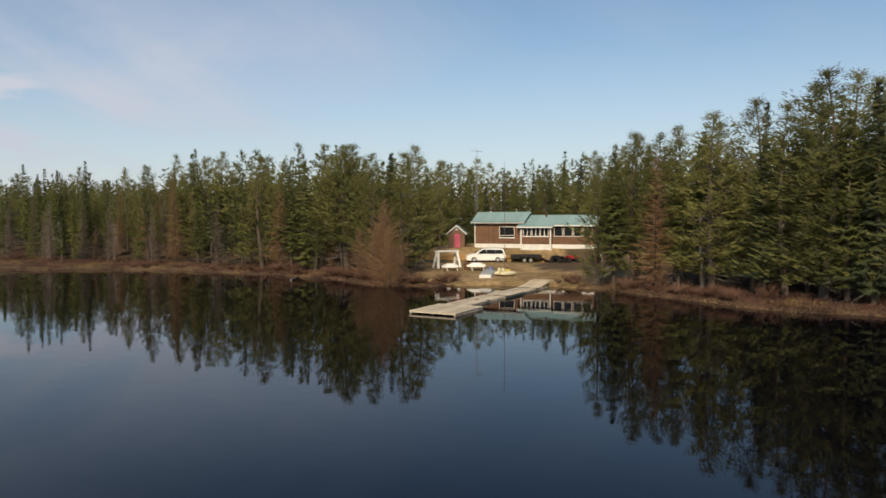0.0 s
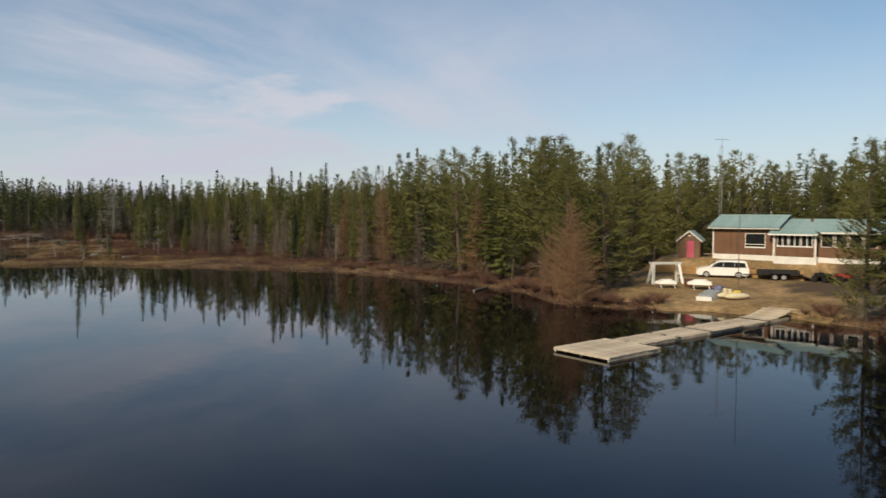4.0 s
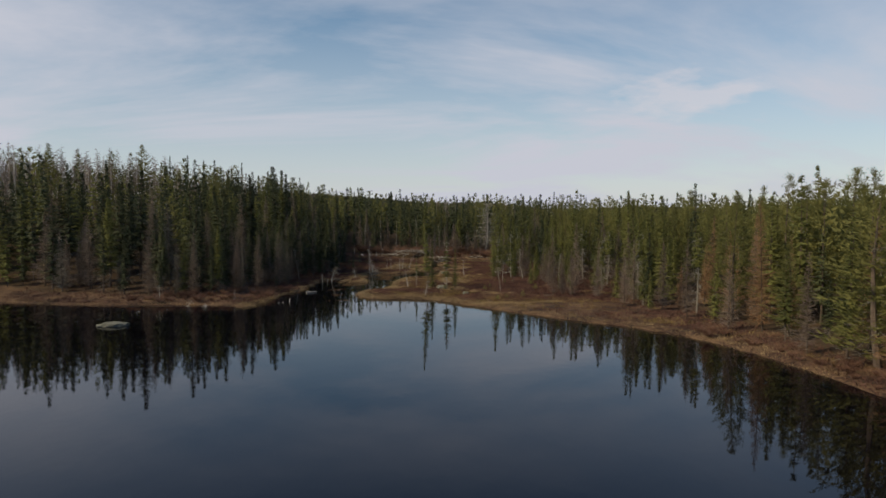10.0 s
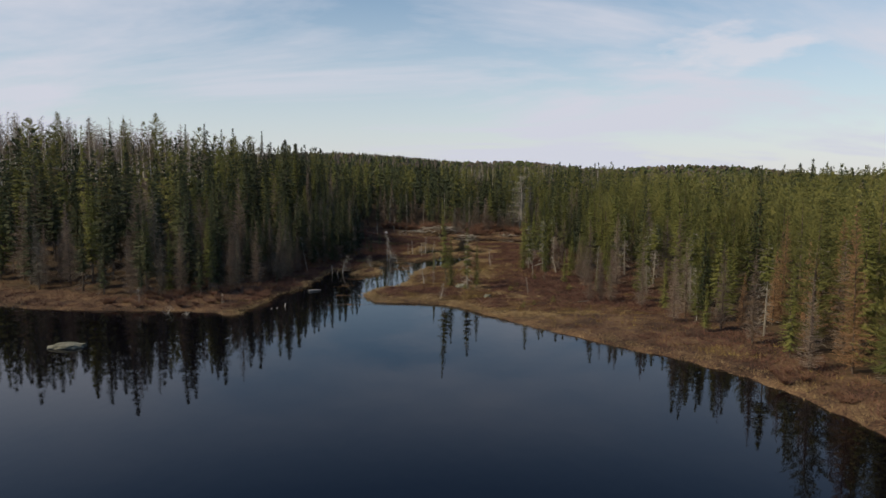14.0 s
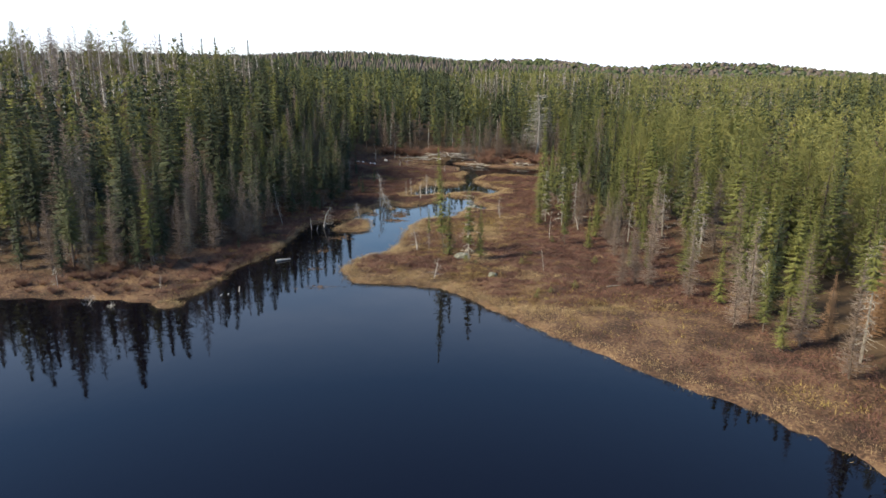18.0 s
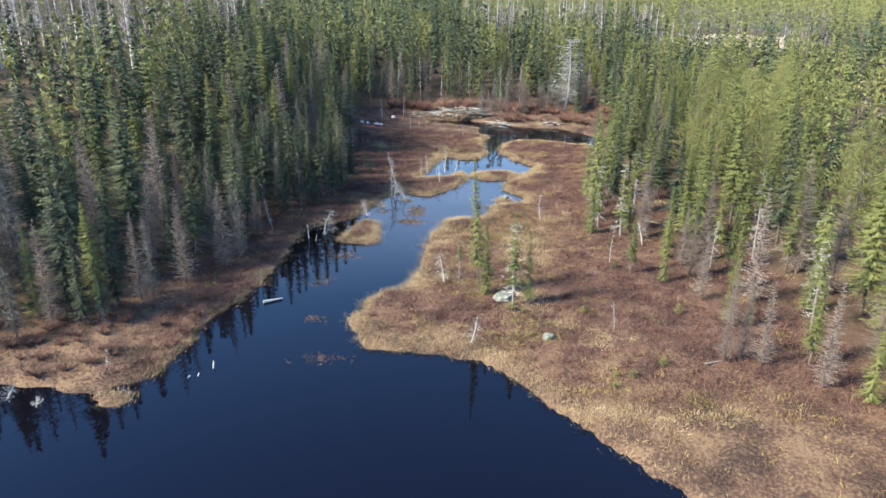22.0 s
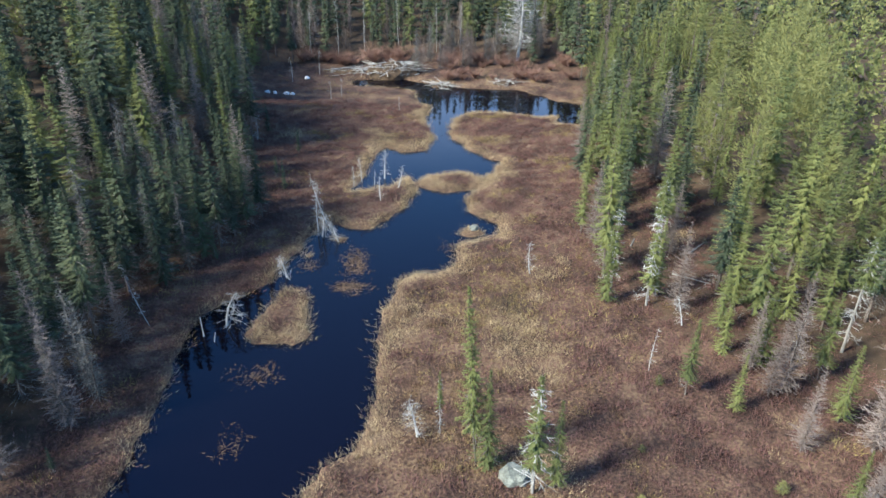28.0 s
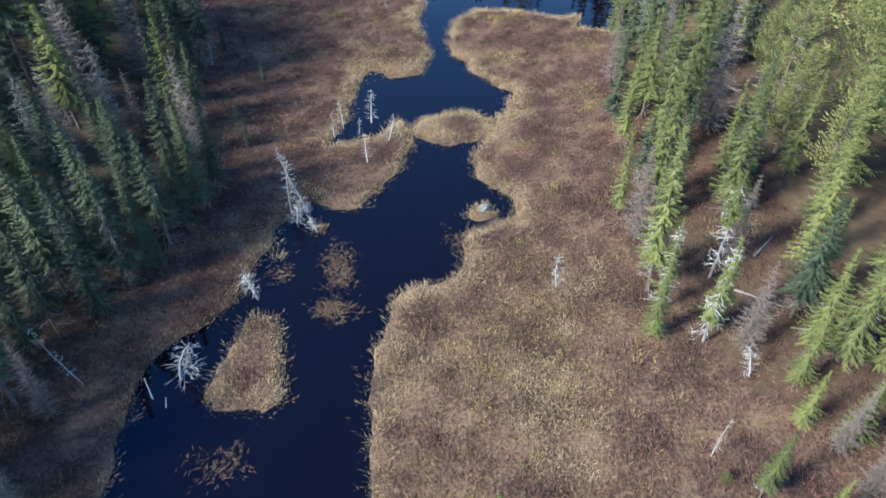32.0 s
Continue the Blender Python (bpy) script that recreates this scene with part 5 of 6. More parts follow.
def boards(root, x0, x1, z0, z1, y, mat="siding", wide=0.4, skip=()):
    """Vertical siding boards, 15 mm proud of the wall."""
    x = x0
    while x < x1 - 0.05:
        e = min(x + wide, x1)
        mid = (x + e) / 2
        spans = [(z0, z1)]
        for a, c, lo, hi in skip:
            if a - 0.02 < mid < c + 0.02:
                spans = [(z0, lo), (hi, z1)]
        for lo, hi in spans:
            if hi - lo > 0.05:
                part("board", box(x + 0.008, e - 0.008, y - 0.018, y, lo, hi), mat, root)
        x = e


def cabin():
    # x runs along the front, y into the house
    root = thing("cabin", Matrix.Translation((51.2, -71.4, 2.86)) @ Matrix.Rotation(-1.368, 4, "Z"), "brown wooden lakeside cabin with a blue-green metal roof", "cabin")
    root.scale = (0.88, 0.88, 0.88)
    W, D, P = 7.6, 7.0, 13.2
    hole = (3.95, 6.35, 1.35, 3.05)
    # main block
    part("wall", wall_with_holes(0, W, 0.42, 3.72, 0, 0.2, [hole]), "siding", root)
    boards(root, 0.05, W - 0.05, 0.44, 3.66, 0.0, skip=[hole])
    part("wall", box(0, 0.2, 0.2, D, 0.42, 3.72), "siding", root)
    part("gable", prism([(0.2, 3.72), (D / 2, 5.15), (D - 0.2, 3.72)], 0, 0.2).copy(), "siding", root).matrix_basis = Matrix.Rotation(radians(90), 4, "Z") @ Matrix.Scale(-1, 4, (0, 1, 0))
    part("wall", box(W - 0.2, W, 0.2, D, 0.42, 3.72), "siding", root)
    part("wall", box(0, P, D - 0.2, D, 0.6, 3.2), "siding", root)
    part("foundation", box(-0.02, W, -0.04, D, -0.9, 0.42), "skirt", root, "white rendered foundation")
    part("corner_board", box(-0.05, 0.1, -0.05, 0.08, 0.42, 3.66), "white", root)
    window(root, *hole, 0.0, bars=1)
    part("window_rail", box(4.05, 6.25, -0.13, -0.08, 1.68, 1.75), "white", root)
    sheets(root, -0.45, W + 0.5, -0.74, 3.74, D / 2, 5.25)
    rear = new("roof_rear")
    rear.parent = root
    part("roof_sheet", prism([(D / 2, 5.25), (D + 0.5, 3.64), (D + 0.5, 3.60), (D / 2, 5.2)], -0.45, W + 0.5), "roof", rear).matrix_basis = Matrix(((0, 1, 0, 0), (1, 0, 0, 0), (0, 0, 1, 0), (0, 0, 0, 1)))
    part("ridge_cap", box(-0.45, W + 0.5, D / 2 - 0.12, D / 2 + 0.12, 5.25, 5.33), "roof", root)
    part("fascia", box(-0.47, W + 0.5, -0.64, -0.61, 3.57, 3.76), "white", root, "white fascia board")
    bm = prism([(-0.62, 3.59), (-0.62, 3.77), (D / 2, 5.28), (D / 2, 5.08)], -0.49, -0.452)
    part("barge_board", bm, "white", root).matrix_basis = Matrix(((0, 1, 0, 0), (1, 0, 0, 0), (0, 0, 1, 0), (0, 0, 0, 1)))
    part("chimney_pipe", rod((5.6, D / 2 + 0.6, 4.8), (5.6, D / 2 + 0.6, 5.75), 0.09, sides=10), "steel", root)
    # glazed porch, a step lower and further out
    x0, y0 = W - 0.1, -0.75
    bays = [(x0 + 0.4 + i * 1.32, x0 + 0.4 + i * 1.32 + 1.22, 1.62, 2.95) for i in range(3)]
    part("wall", wall_with_holes(x0, x0 + 4.6, 0.42, 3.0, y0, y0 + 0.15, bays), "siding", root)
    boards(root, x0 + 0.05, x0 + 4.55, 0.44, 1.55, y0)
    part("wall", box(x0, x0 + 0.15, y0 + 0.15, 0.0, 0.42, 3.0), "siding", root)
    for i, h in enumerate(bays):
        window(root, *h, y0, bars=2, sill=True)
    for x in (x0 - 0.03, x0 + 4.45):
        part("post", box(x, x + 0.2, y0 - 0.06, y0 + 0.1, 0.42, 3.05), "white", root, "white corner post")
    part("foundation", box(x0, x0 + 4.7, y0 - 0.05, D, -0.9, 0.42), "skirt", root, "white rendered foundation")
    sheets(root, x0 - 0.5, x0 + 5.0, y0 - 0.55, 3.05, D / 2, 4.75)
    part("fascia", box(x0 - 0.5, x0 + 4.95, y0 - 0.59, y0 - 0.56, 2.90, 3.07), "white", root, "white fascia board")
    # last block, set back again
    x1 = x0 + 4.7
    bays = [(x1 + 0.25 + i * 1.45, x1 + 0.25 + i * 1.45 + 1.3, 1.6, 3.12) for i in range(4)]
    part("wall", wall_with_holes(x1, x1 + 6.2, 0.42, 3.25, -0.05, 0.1, bays), "siding", root)
    boards(root, x1 + 0.05, x1 + 6.2, 0.44, 1.5, -0.05)
    for h in bays:
        window(root, *h, -0.05, bars=1, sill=False)
    part("foundation", box(x1, x1 + 6.2, -0.1, D, -0.9, 0.42), "skirt", root, "white rendered foundation")
    part("wall", box(x1 + 6.05, x1 + 6.2, 0.1, D, 0.6, 3.2), "siding", root)
    sheets(root, x1 + 0.3, x1 + 6.7, -0.5, 3.3, D / 2, 4.75)
    part("fascia", box(x1 + 0.3, x1 + 6.7, -0.54, -0.51, 3.15, 3.32), "white", root, "white fascia board")
    part("roof_sheet", prism([(D / 2, 4.75), (D + 0.5, 3.1), (D + 0.5, 3.06), (D / 2, 4.7)], x0 - 0.5, x1 + 6.7), "roof", root).matrix_basis = Matrix(((0, 1, 0, 0), (1, 0, 0, 0), (0, 0, 1, 0), (0, 0, 0, 1)))
    part("ridge_cap", box(W + 0.52, x1 + 6.7, D / 2 - 0.12, D / 2 + 0.12, 4.75, 4.83), "roof", root)
    part("roof_vent", rod((x0 + 3.2, D / 2 - 0.8, 4.3), (x0 + 3.2, D / 2 - 0.8, 4.95), 0.13, 0.16, 8), "rust", root)
    part("inner_wall", box(W + 0.3, x1 + 6.0, 2.4, 2.5, 0.6, 3.1), "sidingdark", root)
    part("floor_slab", box(0.2, x1 + 6.0, 0.2, D - 0.2, 0.5, 0.62), "sidingdark", root)


cabin()


def shed():
    root = thing("shed", Matrix.Translation((49.9, -67.9, 2.62)) @ Matrix.Rotation(radians(-64), 4, "Z"), "small brown board shed with a pink door", "shed")
    w, dp, h, pk = 2.3, 2.6, 2.1, 3.05
    bm = wall_with_holes(0, w, 0, h, 0, 0.1, [(0.85, 1.65, 0.02, 1.95)])
    part("wall", bm, "sidingdark", root)
    boards(root, 0.0, w, 0.02, h, 0.0, "sidingdark", 0.19, skip=[(0.85, 1.65, 0.02, 1.95)])
    part("gable", prism([(0, h), (w / 2, pk - 0.05), (w, h)], 0, 0.1), "sidingdark", root)
    for x in (0, w - 0.1):
        part("wall", box(x, x + 0.1, 0.1, dp, 0, h), "sidingdark", root)
    part("wall", box(0.1, w - 0.1, dp - 0.1, dp, 0, h), "sidingdark", root)
    d = part("door", box(0.86, 1.64, -0.02, 0.04, 0.03, 1.94, 0.01), "pink", root, "faded pink plank door")
    part("latch", box(0.92, 0.97, -0.06, -0.02, 0.95, 1.1), "black", d)
    for sgn in (-1, 1):
        xe, ze = w / 2 + sgn * (w / 2 + 0.28), h - 0.22
        n = part("roof_slope", prism([(w / 2, pk), (xe, ze), (xe, ze + 0.05), (w / 2, pk + 0.06)], -0.25, dp + 0.2), "roof", root)
        part("barge_board", prism([(w / 2, pk - 0.1), (xe, ze - 0.1), (xe, ze + 0.06), (w / 2, pk + 0.07)], -0.29, -0.252), "white", root, "white barge board")
    part("vent", box(w / 2 - 0.15, w / 2 + 0.15, -0.03, 0, 2.45, 2.6), "white", root)


shed()


# ---- things on the lot ----
def at(x, y, turn=0.0, lift=0.0):
    return pose(x, y, float(height(x, y)) + lift, 0, 0, turn)


def garden_swing():
    root = thing("garden_swing", at(38.2, -74.9, -32, -0.02), "white painted wooden garden swing frame", "garden swing")
    for x in (-1.35, 1.35):
        for s in (-1, 1):
            part("leg", rod((x * 1.08, s * 0.75, -0.02), (x * 0.92, s * 0.22, 1.95), 0.16, sides=4), "white", root)
        part("brace", box(x - 0.05, x + 0.05, -0.5, 0.5, 0.85, 0.97), "white", root)
    for y in (-0.25, 0.25):
        part("beam", box(-1.5, 1.5, y - 0.06, y + 0.06, 1.86, 2.02), "white", root)
    for i in range(9):
        part("slat", box(-1.5 + i * 0.36, -1.42 + i * 0.36, -0.5, 0.5, 2.02, 2.07), "white", root)


garden_swing()


def dinghy(m, scale, text):
    root = thing("dinghy", m, text, "boat", "overturned dinghies")
    root.scale = (scale, scale, scale)
    bm = bmesh.new()
    rings = [(-1.05, 0.50), (-1.0, 0.58), (-0.5, 0.66), (0.1, 0.66), (0.7, 0.54), (1.05, 0.30), (1.2, 0.06)]
    vs = []
    for x, w in rings:
        deep = 0.50 - 0.20 * abs(x) ** 2.2
        vs.append([bm.verts.new((x, w * c, 0.05 + deep * s)) for c, s in ((-1.06, 0), (-1.06, 0.08), (-0.97, 0.12), (-0.90, 0.55), (-0.62, 0.92), (0, 1.04), (0.62, 0.92), (0.90, 0.55), (0.97, 0.12), (1.06, 0.08), (1.06, 0))])
    for a, c in zip(vs, vs[1:]):
        for j in range(10):
            bm.faces.new((a[j], a[j + 1], c[j + 1], c[j]))
    bm.faces.new(vs[0]), bm.faces.new(vs[-1][::-1])
    bmesh.ops.recalc_face_normals(bm, faces=bm.faces)
    part("hull", bm, "white", root)
    part("keel", box(-0.55, 0.55, -0.025, 0.025, 0.44, 0.565), "white", root)
    for x in (-0.75, 0.65):
        part("crossbar", box(x - 0.04, x + 0.04, -0.6, 0.6, 0.0, 0.06), "white", root)
        for s in (-1, 1):
            part("trestle_leg", rod((x - 0.1, s * 0.68, -0.42), (x, s * 0.42, 0.05), 0.045, sides=4), "white", root)


dinghy(at(35.7, -76.9, 137, 0.36), 0.86, "white overturned dinghy on splayed trestle legs beside the swing")
dinghy(at(36.7, -79.8, 126, 0.40), 0.92, "white overturned dinghy beside a tarpaulin heap")


def tarp_heap(x, y):
    part("tarpaulin", blob(0.55, 0.4, 0.42, 3, 2, 0.4), "blue", tagged(thing("covered_heap", at(x, y), "low heap under a faded violet-blue tarpaulin", "heap"), "low heap under a faded violet-blue tarpaulin"))


tarp_heap(37.4, -81.2)


def fire_drum(x, y):
    root = thing("fire_drum", at(x, y), "rusty iron fire drum beside the boats", "fire drum")
    part("drum", rod((0, 0, 0), (0, 0, 0.75), 0.32, 0.33, 12), "rust", root)
    part("rim", rod((0, 0, 0.75), (0, 0, 0.79), 0.35, 0.35, 12), "rust", root)


fire_drum(37.2, -78.2)


def jon_boat():
    root = thing("jon_boat", at(33.2, -83.2, 19, -0.04) @ pose(0, 0, 0, 0, -3.5, 0), "grey aluminium flat boat lying upside down", "boat")
    bm = bmesh.new()
    vs = []
    for x, w, h in ((-2.0, 0.66, 0.42), (-1.2, 0.74, 0.50), (0.6, 0.74, 0.52), (1.6, 0.62, 0.44), (2.1, 0.50, 0.22)):
        vs.append([bm.verts.new((x, w * c, h * s)) for c, s in ((-1, 0), (-0.95, 0.3), (-0.78, 1), (0, 1.05), (0.78, 1), (0.95, 0.3), (1, 0))])
    for a, c in zip(vs, vs[1:]):
        for j in range(6):
            bm.faces.new((a[j], a[j + 1], c[j + 1], c[j]))
    bm.faces.new(vs[0]), bm.faces.new(vs[-1][::-1])
    bmesh.ops.recalc_face_normals(bm, faces=bm.faces)
    part("hull", bm, "alu", root)
    for y in (-0.35, 0, 0.35):
        part("rib", box(-1.8, 1.5, y - 0.018, y + 0.018, 0.4, 0.555), "alu", root)
    part("transom", box(-2.04, -1.995, -0.62, 0.62, 0.02, 0.40), "white", root)


jon_boat()


def pedal_boat():
    root = thing("pedal_boat", at(33.6, -85.0, -20, 0.02), "cream and yellow plastic pedal boat on the grass", "pedal boat")
    for s in (-1, 1):
        bm = blob(1.15, 0.36, 0.26, 5 + s, 3, 0.05)
        for v in bm.verts:
            v.co += Vector((0, s * 0.48, 0.26))
        part("hull", bm, "cream", root)
    part("deck", box(-0.7, 0.6, -0.5, 0.5, 0.30, 0.42, 0.05), "cream", root)
    for s in (-1, 1):
        part("seat", box(-0.55, -0.05, s * 0.3 - 0.2, s * 0.3 + 0.2, 0.42, 0.52, 0.04), "yellow", root, "yellow moulded seat")
        part("backrest", box(-0.65, -0.52, s * 0.3 - 0.2, s * 0.3 + 0.2, 0.45, 0.85, 0.04), "cream", root)
    part("paddle_box", box(0.15, 0.6, -0.2, 0.2, 0.42, 0.66, 0.05), "yellow", root)


pedal_boat()


def wheel(root, x, y, r, w, rim=True):
    t = part("wheel", rod((x, y - w / 2, r), (x, y + w / 2, r), r, r, 18), "rubber", root)
    if rim:
        part("rim", rod((x, y - w / 2 - 0.012, r), (x, y + w / 2 + 0.012, r), r * 0.66, r * 0.66, 14), "rim", t)


def minivan():
    # x is forward
    root = thing("minivan", at(46.9, -75.4, 124), "white minivan parked before the cabin", "car")
    prof = [(-2.5, 0.35), (-2.52, 0.95), (-2.42, 1.15), (-2.2, 1.68), (-1.9, 1.76), (0.1, 1.76), (0.55, 1.66), (1.45, 1.12), (2.25, 0.95), (2.5, 0.72), (2.52, 0.38), (2.3, 0.26), (-2.3, 0.26)]
    bm = bmesh.new()
    rows = []
    for y, k in ((-0.97, 0.0), (-0.93, 1.0), (0.93, 1.0), (0.97, 0.0)):
        rows.append([bm.verts.new((x * (1 if k else 0.985), y * (1 - 0.12 * max(0, z - 1.0) / 0.76), z if k else min(z, 1.7))) for x, z in prof])
    for a, c in zip(rows, rows[1:]):
        for j in range(len(prof)):
            i = (j + 1) % len(prof)
            bm.faces.new((a[j], a[i], c[i], c[j]))
    bm.faces.new(rows[0]), bm.faces.new(rows[-1][::-1])
    bmesh.ops.recalc_face_normals(bm, faces=bm.faces)
    part("body", bm, "carpaint", root)
    for s in (-1, 1):
        y = s * 0.905
        g = [(-2.22, 1.14), (-2.06, 1.57), (-1.16, 1.62), (-1.16, 1.10)], [(-1.12, 1.10), (-1.12, 1.62), (-0.06, 1.64), (-0.06, 1.10)], [(-0.02, 1.10), (-0.02, 1.64), (0.42, 1.60), (1.22, 1.12)]
        for q in g:
            part("side_window", prism(q, y - 0.075, y + 0.075), "darkglass", root)
        part("door_handle", box(-0.35, -0.12, s * 0.975, s * 0.995, 0.98, 1.02), "carpaint", root)
        part("mirror", box(0.95, 1.12, s * 0.95, s * 1.15, 1.08, 1.24, 0.02), "carpaint", root)
        part("headlight", box(2.2, 2.48, s * 0.6, s * 0.9, 0.74, 0.88, 0.02), "headlamp", root)
        part("tail_light", box(-2.535, -2.44, s * 0.66, s * 0.88, 0.9, 1.2, 0.02), "lamp", root)
        part("roof_rail", rod((-1.7, s * 0.72, 1.8), (0.2, s * 0.72, 1.8), 0.025), "steel", root)
        for x in (-1.5, 1.55):
            wheel(root, x, s * 0.88, 0.34, 0.24)
    part("windscreen", prism([(0.60, 1.645), (1.42, 1.155), (1.45, 1.165), (0.62, 1.665)], -0.72, 0.72), "darkglass", root)
    part("rear_window", prism([(-2.235, 1.62), (-2.415, 1.18), (-2.435, 1.18), (-2.26, 1.63)], -0.7, 0.7), "darkglass", root)
    part("bumper", box(2.42, 2.56, -0.85, 0.85, 0.32, 0.55, 0.04), "carpaint", root)
    part("lower_grille", box(2.5, 2.575, -0.55, 0.55, 0.38, 0.5), "black", root)


minivan()


def trailer():
    root = thing("utility_trailer", at(48.9, -80.2, 124), "black two-axle utility trailer with its ramp down", "trailer")
    part("bed", box(-1.9, 1.9, -0.8, 0.8, 0.5, 0.6), "black", root)
    for s in (-1, 1):
        part("side_rail", box(-1.9, 1.9, s * 0.8 - 0.03, s * 0.8 + 0.03, 0.6, 0.98), "black", root)
        part("fender", box(-0.95, 0.85, s * 0.83, s * 1.08, 0.68, 0.73), "black", root)
        for x in (-0.45, 0.35):
            wheel(root, x, s * 0.95, 0.31, 0.2)
    part("front_rail", box(1.84, 1.9, -0.8, 0.8, 0.6, 0.98), "black", root)
    part("drawbar", prism([(1.9, 0.42), (3.2, 0.42), (3.2, 0.5), (1.9, 0.52)], -0.06, 0.06), "black", root)
    part("jack_wheel", rod((2.9, 0, -0.02), (2.9, 0, 0.5), 0.05), "steel", root)
    part("ramp", prism([(-1.9, 0.55), (-3.3, 0.0), (-3.3, 0.06), (-1.9, 0.62)], -0.75, 0.75), "black", root)


trailer()


def quad(x, y, turn, colour, label):
    root = thing("quad_bike", at(x, y, turn), label, "quad bike")
    part("body", prism([(-0.75, 0.5), (-0.8, 0.75), (-0.4, 0.8), (0, 0.72), (0.2, 0.95), (0.5, 0.85), (0.85, 0.75), (0.8, 0.5)], -0.28, 0.28), colour, root)
    part("seat", box(-0.5, 0.1, -0.16, 0.16, 0.78, 0.88, 0.03), "rubber", root)
    part("handlebar", rod((0.22, -0.4, 1.08), (0.22, 0.4, 1.08), 0.025), "black", root)
    part("steering_column", rod((0.3, 0, 0.8), (0.22, 0, 1.08), 0.03), "black", root)
    for s in (-1, 1):
        for e in (-0.6, 0.62):
            part("mudguard", box(e - 0.32, e + 0.32, s * 0.25, s * 0.55, 0.62, 0.68, 0.02), "black", root)
            wheel(root, e, s * 0.44, 0.29, 0.24, False)
    part("rear_rack", box(-0.9, -0.4, -0.35, 0.35, 0.82, 0.85), "black", root)
    part("front_rack", box(0.45, 0.9, -0.33, 0.33, 0.84, 0.87), "black", root)


quad(51.0, -85.6, 140, "red", "red and black quad bike on dark ground")
quad(50.0, -84.1, 75, "black", "dark quad bike parked by the trailer ramp")


def drum_chair(x, y):
    root = thing("garden_chair", at(x, y, 200), "white plastic garden chair", "garden chair")
    part("seat", box(-0.25, 0.25, -0.25, 0.25, 0.4, 0.44, 0.01), "white", root)
    part("backrest", box(-0.28, -0.23, -0.25, 0.25, 0.44, 0.9, 0.01), "white", root)
    for a in (-0.22, 0.22):
        for c in (-0.22, 0.22):
            part("leg", box(a - 0.02, a + 0.02, c - 0.02, c + 0.02, 0, 0.4), "white", root)


drum_chair(52.4, -88.8)


def lumber_pile(x, y, turn, L, rows):
    root = thing("lumber_pile", at(x, y, turn), "long stack of yellow-brown lumber along the bank", "lumber pile")
    rng = random.Random(8)
    for k in range(rows):
        for j in range(3):
            x0 = rng.uniform(-0.4, 0.4)
            part("timber", box(-L / 2 + x0, L / 2 + x0, j * 0.2 - 0.09, j * 0.2 + 0.09, k * 0.16, k * 0.16 + 0.145, 0.008), "lumber", root)


lumber_pile(48.2, -70.4, 101, 9.5, 5)
lumber_pile(49.6, -78.2, 101, 7.5, 5)


def mast():
    root = thing("radio_mast", pose(56.8, -68.6, 2.6), "tall grey lattice radio mast with an aerial", "radio mast")
    root.scale = (0.9, 0.9, 0.9)
    a = [(0.2 * math.cos(k * 2.094), 0.2 * math.sin(k * 2.094)) for k in range(3)]
    for x, y in a:
        part("leg", rod((x, y, 0), (x, y, 14.5), 0.025, sides=5), "steel", root)
    for i in range(28):
        p, q = a[i % 3], a[(i + 1) % 3]
        part("brace", rod((*p, i * 0.52), (*q, i * 0.52 + 0.5), 0.014, sides=4), "steel", root)
        part("brace", rod((*q, i * 0.52), (*a[(i + 2) % 3], i * 0.52 + 0.5), 0.014, sides=4), "steel", root)
    part("aerial", rod((0, 0, 14.3), (0, 0, 15.6), 0.03, sides=5), "steel", root)
    part("aerial_arm", rod((-0.9, 0.4, 15.3), (0.9, -0.4, 15.3), 0.025, sides=5), "steel", root)
    for k in range(5):
        part("aerial_rod", rod((-0.8 + k * 0.4, 0.4 - k * 0.2 - 0.3, 15.3), (-0.8 + k * 0.4, 0.4 - k * 0.2 + 0.3, 15.3), 0.012, sides=4), "steel", root)


mast()


def flag_pole():
    root = thing("flag_pole", at(38.0, -82.7), "thin bare grey pole on the lawn", "pole")
    part("pole", rod((0, 0, -0.2), (0, 0, 12.0), 0.03, 0.022, 8), "bark", root)
    part("ball", blob(0.07, 0.07, 0.07, 1, 1, 0), "steel", root).location = (0, 0, 12.05)


flag_pole()


# ---- stones, dead wood and beaver works ----
def stone(x, y, rx, ry, rz, seed, mat="rock", name="boulder", label="pale lichen-covered granite boulder", cat="boulder", z=None, turn=0.0):
    bm = blob(rx, ry, rz, seed, 3, 0.3)
    ob = part(name, bm, mat)
    ob.matrix_world = pose(x, y, (float(height(x, y)) if z is None else z) + rz * 0.25, 0, 0, turn)
    return tagged(ob, label, cat)


stone(2.2, 8.2, 0.9, 0.8, 0.45, 2)
stone(5.2, 1.3, 0.5, 0.4, 0.35, 9)
stone(-36.6, -22.4, 1.6, 0.75, 0.35, 4, label="flat pale rock rising from the lake", z=0.0, turn=10)
stone(4.9, 39.3, 0.45, 0.35, 0.35, 6, label="small pale stone on a grassy hummock")
for x, y, r, s in ((-18, 81.9, 0.38, 1), (-15.4, 82.2, 0.45, 2), (-12.9, 92, 0.4, 3), (-16.9, 81.6, 0.26, 5), (-14.5, 82.0, 0.3, 6)):
    stone(x, y, r, r * 0.6, 0.3, s + 20, "snow", "snow_patch", "remnant of old white snow by the trees", "snow patch")
